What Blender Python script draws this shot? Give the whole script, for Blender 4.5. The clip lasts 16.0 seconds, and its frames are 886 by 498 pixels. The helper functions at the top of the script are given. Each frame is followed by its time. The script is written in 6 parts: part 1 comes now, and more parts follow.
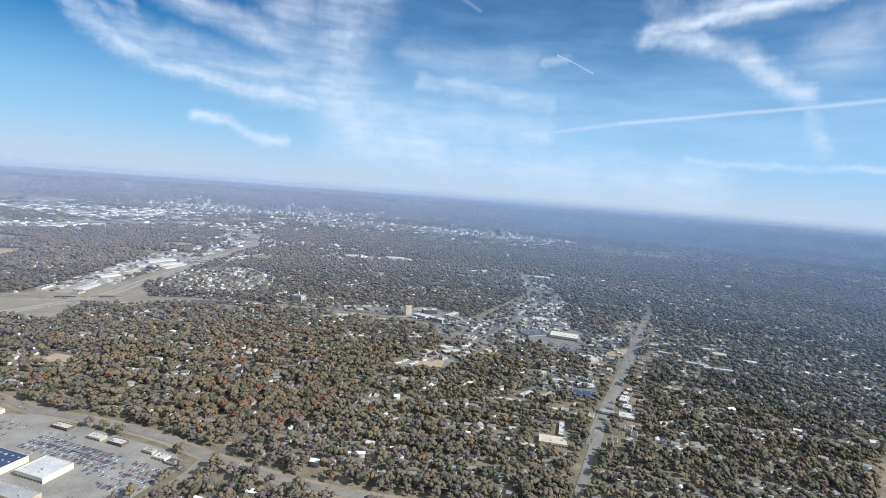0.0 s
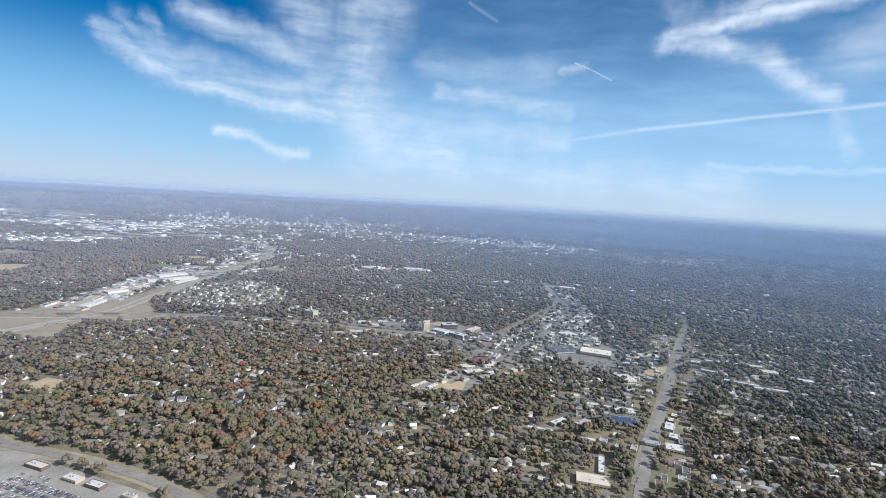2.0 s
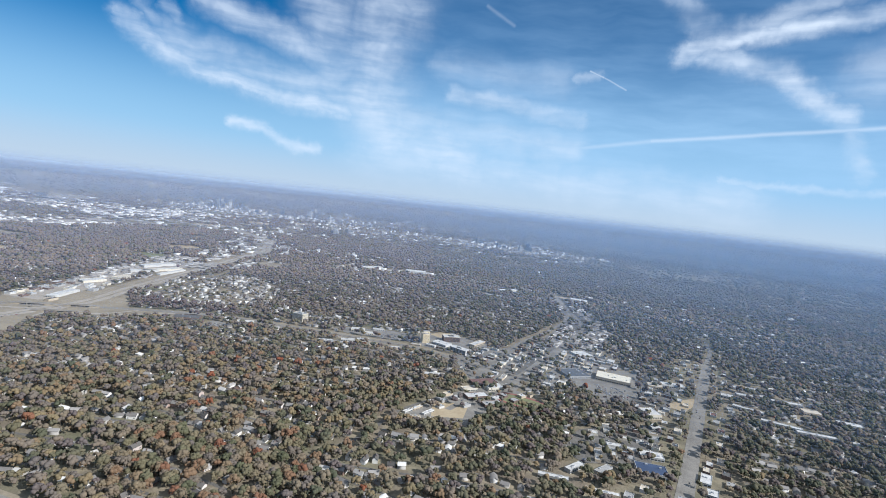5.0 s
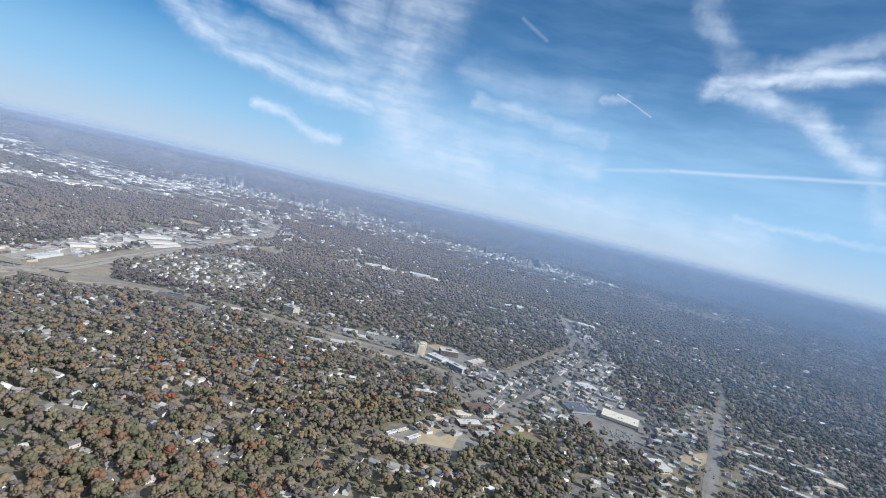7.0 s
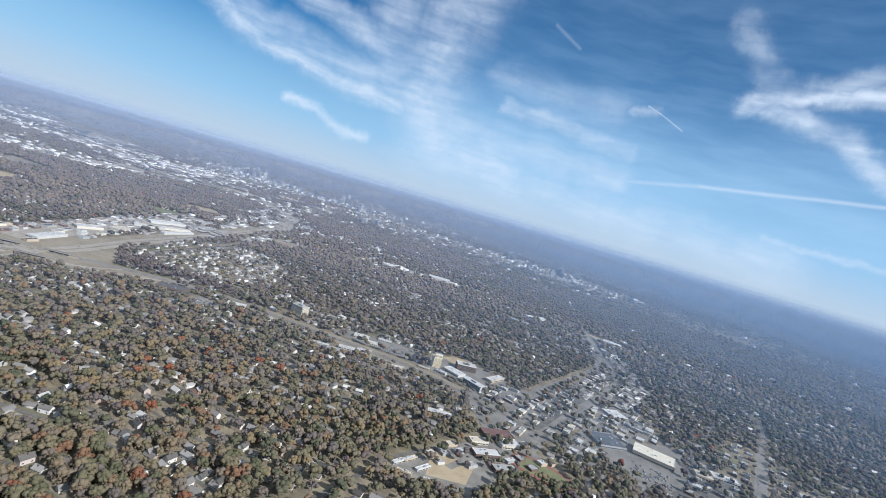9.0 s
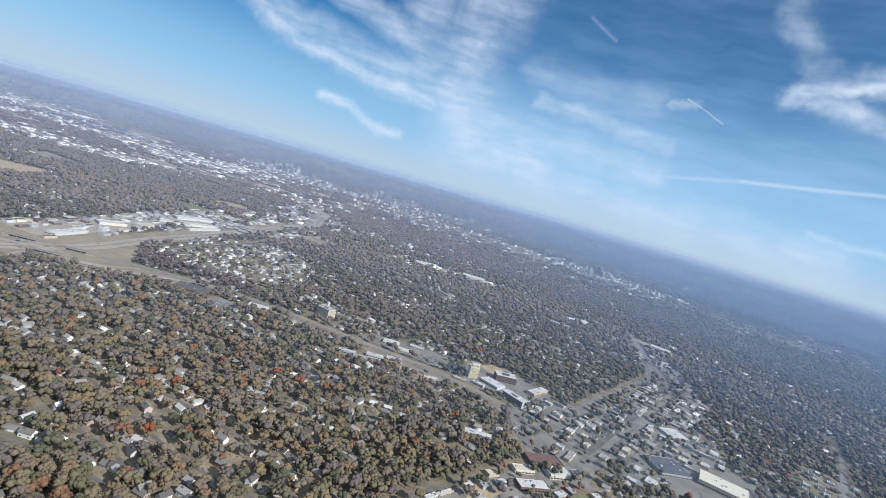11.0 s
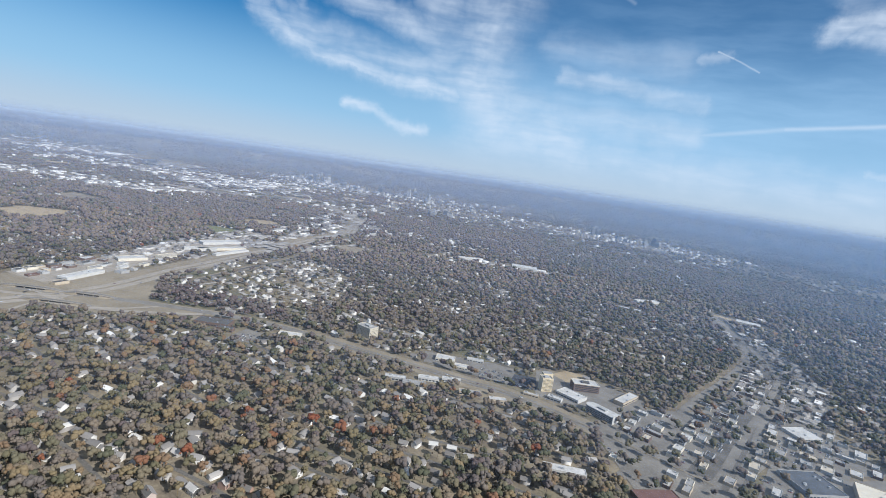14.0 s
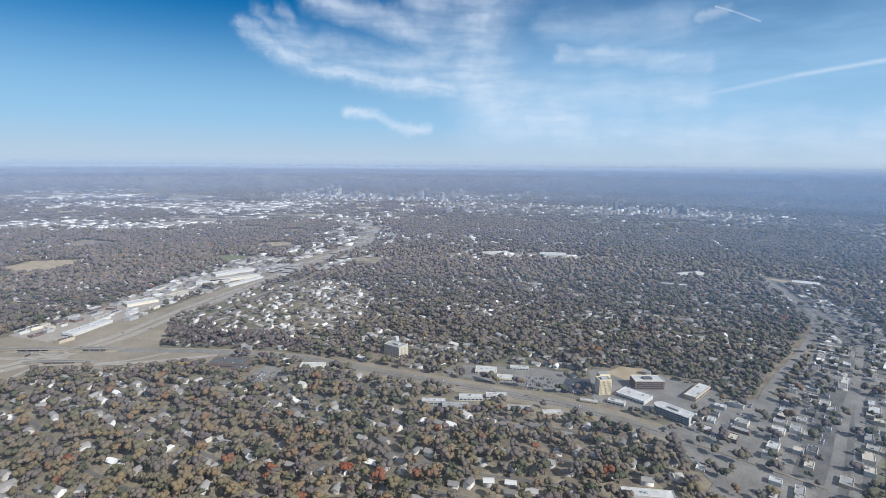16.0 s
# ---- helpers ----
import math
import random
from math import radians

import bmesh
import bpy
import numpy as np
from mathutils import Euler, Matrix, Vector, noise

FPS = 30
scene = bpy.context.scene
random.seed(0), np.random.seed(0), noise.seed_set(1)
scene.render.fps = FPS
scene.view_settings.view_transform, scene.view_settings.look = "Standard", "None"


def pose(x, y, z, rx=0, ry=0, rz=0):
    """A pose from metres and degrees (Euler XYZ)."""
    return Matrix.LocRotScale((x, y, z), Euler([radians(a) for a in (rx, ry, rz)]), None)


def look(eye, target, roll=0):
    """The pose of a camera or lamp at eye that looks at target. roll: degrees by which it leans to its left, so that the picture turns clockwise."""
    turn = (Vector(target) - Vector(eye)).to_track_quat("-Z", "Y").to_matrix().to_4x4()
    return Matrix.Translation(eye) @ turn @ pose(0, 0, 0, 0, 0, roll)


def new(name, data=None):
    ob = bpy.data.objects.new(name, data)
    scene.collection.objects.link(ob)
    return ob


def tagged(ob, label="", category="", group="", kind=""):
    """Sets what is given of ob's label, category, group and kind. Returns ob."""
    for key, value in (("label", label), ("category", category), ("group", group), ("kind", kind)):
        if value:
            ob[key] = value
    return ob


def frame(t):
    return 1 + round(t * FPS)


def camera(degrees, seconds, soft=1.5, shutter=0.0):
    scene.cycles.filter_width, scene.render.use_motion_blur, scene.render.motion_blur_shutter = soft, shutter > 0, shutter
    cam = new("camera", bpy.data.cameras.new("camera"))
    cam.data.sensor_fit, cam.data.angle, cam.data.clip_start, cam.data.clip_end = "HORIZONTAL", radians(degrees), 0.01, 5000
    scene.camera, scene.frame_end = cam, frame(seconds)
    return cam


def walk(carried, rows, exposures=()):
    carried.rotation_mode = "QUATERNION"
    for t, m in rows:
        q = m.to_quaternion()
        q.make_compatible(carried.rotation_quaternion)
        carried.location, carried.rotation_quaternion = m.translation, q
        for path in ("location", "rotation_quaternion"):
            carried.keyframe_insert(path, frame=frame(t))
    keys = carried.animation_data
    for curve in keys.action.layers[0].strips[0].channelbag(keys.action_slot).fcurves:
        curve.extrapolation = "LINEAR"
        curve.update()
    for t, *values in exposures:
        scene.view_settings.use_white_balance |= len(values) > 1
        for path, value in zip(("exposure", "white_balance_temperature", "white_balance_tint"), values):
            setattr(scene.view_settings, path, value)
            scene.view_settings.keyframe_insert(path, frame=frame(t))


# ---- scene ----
cam = camera(79.7, 16.0, soft=0.9)
PATH = [
    (0, (5.32, 5.88, 256.33), (12.321, 104.965, 244.754), 4.65),
    (0.5, (6.42, 22.89, 254.47), (12.369, 122.082, 243.275), 4.48),
    (1, (7.54, 39.42, 252.91), (12.567, 138.719, 242.171), 4.24),
    (1.5, (8.64, 55.58, 251.60), (12.805, 154.955, 241.217), 3.89),
    (2, (9.68, 71.45, 250.49), (12.887, 170.893, 240.453), 3.69),
    (2.5, (10.63, 87.10, 249.54), (13.557, 186.557, 239.531), 3.66),
    (3, (11.47, 102.61, 248.72), (14.301, 202.074, 238.742), 3.65),
    (3.5, (12.16, 118.05, 247.97), (14.887, 217.507, 237.976), 3.80),
    (4, (12.68, 133.46, 247.28), (15.182, 232.922, 237.260), 4.17),
    (6.5, (12.15, 211.77, 243.71), (13.307, 311.316, 234.313), 11.84),
    (7, (11.32, 227.89, 242.83), (11.913, 327.456, 233.522), 13.24),
    (7.5, (10.24, 244.21, 241.88), (10.194, 343.779, 232.554), 14.33),
    (8, (8.90, 260.74, 240.83), (8.148, 360.291, 231.429), 15.12),
    (8.5, (7.30, 277.45, 239.69), (5.541, 376.980, 230.115), 15.83),
    (9, (5.45, 294.36, 238.46), (2.310, 393.821, 228.582), 16.48),
    (11.5, (-7.30, 380.87, 231.16), (-17.328, 479.537, 218.338), 15.87),
    (12, (-10.44, 398.31, 229.56), (-21.716, 496.779, 216.249), 15.29),
    (12.5, (-13.74, 415.68, 227.97), (-26.138, 513.936, 214.084), 14.08),
    (13, (-17.16, 432.92, 226.41), (-30.711, 530.941, 211.964), 12.67),
    (13.5, (-20.68, 449.95, 224.90), (-35.380, 547.736, 209.986), 10.71),
    (14, (-24.27, 466.70, 223.49), (-40.086, 564.247, 208.152), 8.69),
    (14.5, (-27.89, 483.09, 222.21), (-44.736, 580.397, 206.487), 6.61),
    (15, (-31.50, 499.02, 221.09), (-49.386, 596.073, 204.962), 4.45),
    (15.5, (-35.07, 514.39, 220.18), (-53.803, 611.245, 203.806), 2.44),
    (16, (-38.56, 529.10, 219.54), (-58.063, 625.824, 203.262), 0.60),
]
walk(cam, [(t, look(eye, target, roll)) for t, eye, target, roll in PATH], ((0, 0.33, 6030, 10), (8, 0.26, 5980, 10), (16, 0.19, 6120, 10)))

# ---- world, sun, sky ----
SUN_AZ, SUN_EL = radians(116), radians(36)      # from +y towards +x


def nd(tree, kind, **kw):
    n = tree.nodes.new(kind)
    for k, v in kw.items():
        if k.startswith("i_"):
            n.inputs[int(k[2:])].default_value = v
        elif k == "operation":
            n.operation = v
        elif k == "blend_type":
            n.blend_type = v
        elif k == "data_type":
            n.data_type = v
    return n


def mth(tree, op, a, b=None, c=None, clamp=False):
    n = nd(tree, "ShaderNodeMath", operation=op)
    n.use_clamp = clamp
    for i, v in enumerate((a, b, c)):
        if v is None:
            continue
        if isinstance(v, (int, float)):
            n.inputs[i].default_value = v
        else:
            tree.links.new(v, n.inputs[i])
    return n.outputs[0]


def vmt(tree, op, a, b=None, out=0):
    n = nd(tree, "ShaderNodeVectorMath", operation=op)
    for i, v in enumerate((a, b)):
        if v is None:
            continue
        if isinstance(v, tuple):
            n.inputs[i].default_value = v
        else:
            tree.links.new(v, n.inputs[i])
    return n.outputs[out]


def tnoise(tree, vec, scale, detail=3.0, rough=0.55):
    n = tree.nodes.new("ShaderNodeTexNoise")
    n.inputs["Scale"].default_value = scale
    n.inputs["Detail"].default_value = detail
    n.inputs["Roughness"].default_value = rough
    tree.links.new(vec, n.inputs["Vector"])
    return n


def smooth(tree, v, lo, hi, to0=0.0, to1=1.0):
    n = tree.nodes.new("ShaderNodeMapRange")
    n.interpolation_type = "SMOOTHSTEP"
    tree.links.new(v, n.inputs["Value"])
    n.inputs["From Min"].default_value, n.inputs["From Max"].default_value = lo, hi
    n.inputs["To Min"].default_value, n.inputs["To Max"].default_value = to0, to1
    return n.outputs["Result"]


world = bpy.data.worlds.new("sky")
scene.world = world
world.use_nodes = True
wt = world.node_tree
wt.nodes.clear()
sky = wt.nodes.new("ShaderNodeTexSky")
sky.sky_type = "NISHITA"
sky.sun_disc = False
sky.sun_elevation, sky.sun_rotation = SUN_EL, SUN_AZ
sky.altitude, sky.air_density, sky.dust_density, sky.ozone_density = 1600, 1.0, 0.0, 2.0
SKY_STRENGTH = 0.063
hsv = wt.nodes.new("ShaderNodeHueSaturation")
hsv.inputs["Saturation"].default_value = 1.6
wt.links.new(sky.outputs[0], hsv.inputs["Color"])

# directions as azimuth and elevation in degrees, for the high thin clouds
geo = wt.nodes.new("ShaderNodeTexCoord")
sep = wt.nodes.new("ShaderNodeSeparateXYZ")
wt.links.new(geo.outputs["Generated"], sep.inputs[0])
az = mth(wt, "MULTIPLY", mth(wt, "ARCTAN2", sep.outputs[0], sep.outputs[1]), 57.29578)
el = mth(wt, "MULTIPLY", mth(wt, "ARCSINE", sep.outputs[2]), 57.29578)
comb = wt.nodes.new("ShaderNodeCombineXYZ")
wt.links.new(az, comb.inputs[0])
wt.links.new(el, comb.inputs[1])
P0 = comb.outputs[0]
warp1 = vmt(wt, "MULTIPLY", vmt(wt, "SUBTRACT", tnoise(wt, P0, 0.20, 2).outputs["Color"], (0.5, 0.5, 0.5)), (2.6, 1.5, 0))
warp2 = vmt(wt, "MULTIPLY", vmt(wt, "SUBTRACT", tnoise(wt, P0, 0.75, 4, 0.6).outputs["Color"], (0.5, 0.5, 0.5)), (2.0, 1.1, 0))
PW = vmt(wt, "ADD", vmt(wt, "ADD", P0, warp1), warp2)
PS = vmt(wt, "ADD", P0, vmt(wt, "MULTIPLY", warp2, (0.10, 0.10, 0)))


def streak(pts, width, dense, where):
    """Soft band along a line of (azimuth, elevation)."""
    near = None
    for (ax, ay), (bx, by) in zip(pts, pts[1:]):
        d = (bx - ax, by - ay, 0.0)
        l2 = d[0] ** 2 + d[1] ** 2
        rel = vmt(wt, "SUBTRACT", where, (ax, ay, 0.0))
        t = mth(wt, "MULTIPLY", vmt(wt, "DOT_PRODUCT", rel, (d[0] / l2, d[1] / l2, 0.0), out=1), 1.0, clamp=True)
        sc = wt.nodes.new("ShaderNodeVectorMath")
        sc.operation = "SCALE"
        sc.inputs[0].default_value = d
        wt.links.new(t, sc.inputs[3])
        dist = vmt(wt, "DISTANCE", rel, sc.outputs[0], out=1)
        near = dist if near is None else mth(wt, "MINIMUM", near, dist)
    return mth(wt, "MULTIPLY", mth(wt, "POWER", smooth(wt, near, width, 0.0), 1.5), dense)


CIRRUS = [
    ([(-31.0, 12.4), (-27.8, 10.3), (-21.0, 8.6), (-15.2, 7.9), (-10.5, 7.4)], 1.9, 0.85),
    ([(-25.5, 9.5), (-19.5, 8.0), (-11.5, 7.2)], 0.9, 0.95),
    ([(-27.5, 11.6), (-18.5, 9.9), (-10.5, 9.2)], 3.4, 0.62),
    ([(-29.8, 13.8), (-28.2, 12.2)], 1.4, 0.42),
    ([(-27.8, 14.2), (-26.0, 12.4)], 1.3, 0.42),
    ([(-24.5, 15.6), (-18.0, 13.9), (-13.0, 12.4)], 2.6, 0.72),
    ([(-14.0, 18.5), (-11.6, 12.0)], 6.0, 0.62),
    ([(-6.0, 20.5), (-8.6, 13.3), (-7.6, 8.4)], 6.8, 0.74),
    ([(-9.0, 9.0), (-5.6, 5.4), (2.0, 4.0)], 5.4, 0.78),
    ([(-8.0, 7.6), (13.0, 6.0)], 3.4, 0.50),
    ([(-8.0, 3.6), (30, 2.4)], 4.0, 0.50),
    ([(-21.2, 5.0), (-18.4, 4.8), (-15.6, 3.5), (-13.4, 3.6)], 1.0, 0.8),
    ([(0.4, 10.6), (6.5, 10.5), (13.4, 9.0)], 1.7, 0.55),
    ([(-1.0, 13.4), (11.0, 12.8)], 3.0, 0.30),
    ([(22.6, 15.7), (28.0, 17.3), (37.6, 18.3)], 1.7, 1.05),
    ([(25.5, 17.0), (36.0, 20.4)], 1.7, 0.62),
    ([(24.6, 15.7), (31.6, 14.1), (36.4, 10.4)], 1.8, 0.85),
    ([(36.2, 10.8), (38.0, 6.0)], 1.5, 0.45),
    ([(20.4, 22.5), (25.0, 16.8)], 2.2, 0.48),
    ([(28.0, 4.5), (46, 4.2)], 0.7, 0.45),
    ([(12.8, 13.1), (15.2, 13.7)], 1.0, 0.55),
    ([(38, 14), (52, 20)], 4.6, 0.47),
]
TRAILS = [
    ([(21.0, 7.7), (31.2, 8.9), (50, 10.6)], 0.36, 0.42),
    ([(11.7, 6.0), (21.0, 7.7)], 0.40, 0.26),
    ([(14.2, 14.0), (15.6, 13.5)], 0.19, 0.48),
    ([(15.6, 13.5), (17.9, 12.4)], 0.15, 0.34),
    ([(3.0, 19.2), (5.9, 17.7)], 0.34, 0.15),
]
cover = None
for pts, w, dns in CIRRUS:
    m = streak(pts, w, dns, PW)
    cover = m if cover is None else mth(wt, "MAXIMUM", cover, m)
# fibres: fine noise drawn out along the bands
flow = vmt(wt, "ADD", P0, vmt(wt, "MULTIPLY", warp1, (0.8, 0.8, 0)))
fib = wt.nodes.new("ShaderNodeMapping")
fib.inputs["Rotation"].default_value = (0, 0, radians(14))
fib.inputs["Scale"].default_value = (0.17, 1.0, 1.0)
wt.links.new(flow, fib.inputs["Vector"])
soft_map = wt.nodes.new("ShaderNodeMapping")
soft_map.inputs["Rotation"].default_value = (0, 0, radians(6))
soft_map.inputs["Scale"].default_value = (0.20, 1.0, 1.0)
wt.links.new(flow, soft_map.inputs["Vector"])
f1 = smooth(wt, tnoise(wt, fib.outputs[0], 0.9, 4, 0.5).outputs[0], 0.25, 0.72)
f2 = smooth(wt, tnoise(wt, flow, 0.30, 3, 0.55).outputs[0], 0.28, 0.62, 0.55, 1.0)
cover = mth(wt, "MULTIPLY", cover, mth(wt, "MULTIPLY", f2, mth(wt, "MULTIPLY_ADD", f1, 0.50, 0.44)), clamp=True)
streaks = smooth(wt, tnoise(wt, soft_map.outputs[0], 0.55, 4, 0.55).outputs[0], 0.25, 0.78)
# a smooth bright veil over the middle and the right of the view, thicker towards the horizon
fall = smooth(wt, el, 20.0, 1.5, 0.26, 1.0)
side = smooth(wt, az, -24, 8)
veil = mth(wt, "MULTIPLY", mth(wt, "MULTIPLY_ADD", streaks, 0.36, 0.46), mth(wt, "MULTIPLY", fall, side))
# unseen cloud cover added above the view to brighten the fill light
overhead_fill = mth(wt, "MULTIPLY", smooth(wt, el, 24.0, 42.0), mth(wt, "MULTIPLY_ADD", streaks, 0.45, 0.40))
cover = mth(wt, "MAXIMUM", cover, overhead_fill)
for pts, w, dns in TRAILS:
    cover = mth(wt, "MAXIMUM", cover, streak(pts, w, dns, PS))
cmix = nd(wt, "ShaderNodeMix", data_type="RGBA")
wt.links.new(cover, cmix.inputs[0])
thin_veil = nd(wt, "ShaderNodeMix", data_type="RGBA")
wt.links.new(veil, thin_veil.inputs[0])
wt.links.new(hsv.outputs[0], thin_veil.inputs[6])
thin_veil.inputs[7].default_value = (6.7, 9.8, 13.2, 1)
low_sky = nd(wt, "ShaderNodeMix", data_type="RGBA")
wt.links.new(smooth(wt, el, 16.5, 1.0, 0.0, 0.92), low_sky.inputs[0])
wt.links.new(thin_veil.outputs[2], low_sky.inputs[6])
low_sky.inputs[7].default_value = (4.7, 7.9, 11.0, 1)
pale = nd(wt, "ShaderNodeMix", data_type="RGBA")
wt.links.new(smooth(wt, el, 4.6, -0.8, 0.0, 0.95), pale.inputs[0])
wt.links.new(low_sky.outputs[2], pale.inputs[6])
pale.inputs[7].default_value = (7.2, 8.6, 9.9, 1)
wt.links.new(pale.outputs[2], cmix.inputs[6])
cmix.inputs[7].default_value = (10.4, 11.5, 12.8, 1)
bg = wt.nodes.new("ShaderNodeBackground")
bg.inputs["Strength"].default_value = SKY_STRENGTH
wt.links.new(cmix.outputs[2], bg.inputs["Color"])
wo = wt.nodes.new("ShaderNodeOutputWorld")
wt.links.new(bg.outputs[0], wo.inputs["Surface"])

sun = new("sun", bpy.data.lights.new("sun", "SUN"))
sun.data.energy, sun.data.angle, sun.data.color = 5.0, radians(0.53), (1.0, 0.955, 0.89)
sun_to = Vector((math.sin(SUN_AZ) * math.cos(SUN_EL), math.cos(SUN_AZ) * math.cos(SUN_EL), math.sin(SUN_EL)))
sun.matrix_world = look(sun_to * 1000, (0, 0, 0))


# ---- materials ----
def surface(name, c1, c2, scale=0.5, rough=0.85, bump=0.0, fine=6.0, metal=0.0, spec=0.3, coords="Object"):
    """A surface whose colour wanders between c1 and c2 at two scales."""
    m = bpy.data.materials.new(name)
    m.use_nodes = True
    t = m.node_tree
    b = t.nodes["Principled BSDF"]
    tc = t.nodes.new("ShaderNodeTexCoord")
    big, small = tnoise(t, tc.outputs[coords], scale, 4, 0.6), tnoise(t, tc.outputs[coords], scale * fine, 3, 0.6)
    fac = mth(t, "MULTIPLY_ADD", small.outputs[0], 0.45, mth(t, "MULTIPLY", big.outputs[0], 0.6))
    f = smooth(t, fac, 0.33, 0.72)
    mix = nd(t, "ShaderNodeMix", data_type="RGBA")
    t.links.new(f, mix.inputs[0])
    mix.inputs[6].default_value, mix.inputs[7].default_value = (*c1, 1), (*c2, 1)
    t.links.new(mix.outputs[2], b.inputs["Base Color"])
    b.inputs["Roughness"].default_value = rough
    b.inputs["Metallic"].default_value = metal
    b.inputs["Specular IOR Level"].default_value = spec
    if bump:
        bp = t.nodes.new("ShaderNodeBump")
        bp.inputs["Strength"].default_value = bump
        t.links.new(small.outputs[0], bp.inputs["Height"])
        t.links.new(bp.outputs[0], b.inputs["Normal"])
    return m


def ramped(name, stops, source, rough=0.9, spec=0.1, jitter=0.15, thin=0.0):
    """A surface whose colour is picked from stops by 'tint' (an attribute), an object's or an island's own number."""
    m = bpy.data.materials.new(name)
    m.use_nodes = True
    t = m.node_tree
    b = t.nodes["Principled BSDF"]
    if source == "tint":
        a = t.nodes.new("ShaderNodeAttribute")
        a.attribute_name = "tint"
        v = a.outputs["Fac"]
    elif source == "object":
        v = t.nodes.new("ShaderNodeObjectInfo").outputs["Random"]
    else:
        v = t.nodes.new("ShaderNodeNewGeometry").outputs["Random Per Island"]
    r = t.nodes.new("ShaderNodeValToRGB")
    els = r.color_ramp.elements
    for k, (p, c) in enumerate(stops):
        e = els[k] if k < 2 else els.new(p)
        e.position, e.color = p, (*c, 1)
    t.links.new(v, r.inputs[0])
    g = t.nodes.new("ShaderNodeNewGeometry")
    n = tnoise(t, g.outputs["Position"], 0.9, 3, 0.65)
    h = t.nodes.new("ShaderNodeHueSaturation")
    t.links.new(r.outputs[0], h.inputs["Color"])
    t.links.new(mth(t, "MULTIPLY_ADD", n.outputs[0], jitter * 4, 1 - jitter * 2), h.inputs["Value"])
    t.links.new(h.outputs[0], b.inputs["Base Color"])
    b.inputs["Roughness"].default_value = rough
    b.inputs["Specular IOR Level"].default_value = spec
    if thin:                                   # light passes through leaves and bare twigs
        tl = t.nodes.new("ShaderNodeBsdfTranslucent")
        t.links.new(h.outputs[0], tl.inputs["Color"])
        mx_ = t.nodes.new("ShaderNodeMixShader")
        mx_.inputs[0].default_value = thin
        t.links.new(b.outputs[0], mx_.inputs[1])
        t.links.new(tl.outputs[0], mx_.inputs[2])
        t.links.new(mx_.outputs[0], t.nodes["Material Output"].inputs["Surface"])
    return m


LEAF_STOPS = [(0.0, (0.15, 0.114, 0.112)), (0.2, (0.176, 0.152, 0.136)), (0.42, (0.238, 0.191, 0.139)), (0.56, (0.198, 0.173, 0.114)),
              (0.7, (0.105, 0.112, 0.073)), (0.8, (0.256, 0.201, 0.117)), (0.91, (0.238, 0.159, 0.102)), (1.0, (0.263, 0.096, 0.053))]
NEAR_STOPS = [(0.0, (0.17, 0.147, 0.128)), (0.26, (0.233, 0.184, 0.127)), (0.46, (0.206, 0.178, 0.109)), (0.62, (0.123, 0.126, 0.075)),
              (0.76, (0.242, 0.194, 0.126)), (0.92, (0.244, 0.157, 0.097)), (1.0, (0.24, 0.111, 0.069))]
M_LEAF = ramped("late_autumn_foliage", LEAF_STOPS, "tint", thin=0.3, jitter=0.2)
M_WOODS = ramped("distant_woods", [(p, (c[0] * 0.86, c[1] * 0.83, c[2] * 0.84)) for p, c in LEAF_STOPS], "tint", jitter=0.2)
M_LEAF_OB = ramped("tree_crown_foliage", NEAR_STOPS, "object", thin=0.3, jitter=0.2)
M_BARK = surface("grey_bark", (0.10, 0.085, 0.07), (0.17, 0.15, 0.13), 1.5)
M_ASPHALT = surface("worn_asphalt", (0.085, 0.080, 0.072), (0.175, 0.163, 0.146), 0.05, fine=12)
M_LOT = surface("sunbleached_lot", (0.145, 0.134, 0.118), (0.255, 0.237, 0.208), 0.045, fine=14)
M_MALLLOT = surface("pale_worn_car_park", (0.19, 0.176, 0.155), (0.31, 0.288, 0.252), 0.04, fine=16)
# dark asphalt, with the office tower's shadow put into the colour
M_SHADELOT = surface("dark_asphalt_with_tower_shade", (0.045, 0.05, 0.06), (0.075, 0.08, 0.09), 0.06)
M_CONCRETE = surface("pale_concrete", (0.27, 0.238, 0.195), (0.37, 0.33, 0.275), 0.1)
M_DRYGRASS = surface("dry_grass", (0.20, 0.168, 0.118), (0.30, 0.256, 0.188), 0.03, fine=12)
M_TURF = surface("faded_turf", (0.12, 0.14, 0.07), (0.20, 0.19, 0.10), 0.05)
M_BAREEARTH = surface("tan_bare_earth", (0.30, 0.235, 0.15), (0.40, 0.325, 0.215), 0.06)
M_TRACK = surface("track_surface", (0.20, 0.09, 0.07), (0.26, 0.12, 0.10), 0.2)
M_WHITEROOF = surface("white_membrane_roof", (0.38, 0.37, 0.35), (0.58, 0.57, 0.545), 0.12)
M_GREYROOF = surface("gravel_roof", (0.24, 0.235, 0.225), (0.38, 0.37, 0.355), 0.15)
M_TANROOF = surface("tan_roof", (0.42, 0.37, 0.29), (0.56, 0.50, 0.41), 0.15)
M_BLUEROOF = surface("dark_blue_roof", (0.035, 0.055, 0.10), (0.055, 0.08, 0.14), 0.12)
M_SLATEROOF = surface("slate_grey_roof", (0.075, 0.085, 0.10), (0.13, 0.14, 0.155), 0.12)
M_REDROOF = surface("red_roof", (0.13, 0.075, 0.068), (0.18, 0.105, 0.092), 0.2)
M_DARKROOF = surface("dark_roof", (0.075, 0.073, 0.072), (0.13, 0.127, 0.122), 0.2)
M_CREAM = surface("cream_precast", (0.56, 0.51, 0.41), (0.68, 0.63, 0.52), 0.3)
M_TOWER = surface("cream_ribbed_precast", (0.64, 0.54, 0.37), (0.73, 0.63, 0.45), 0.3)
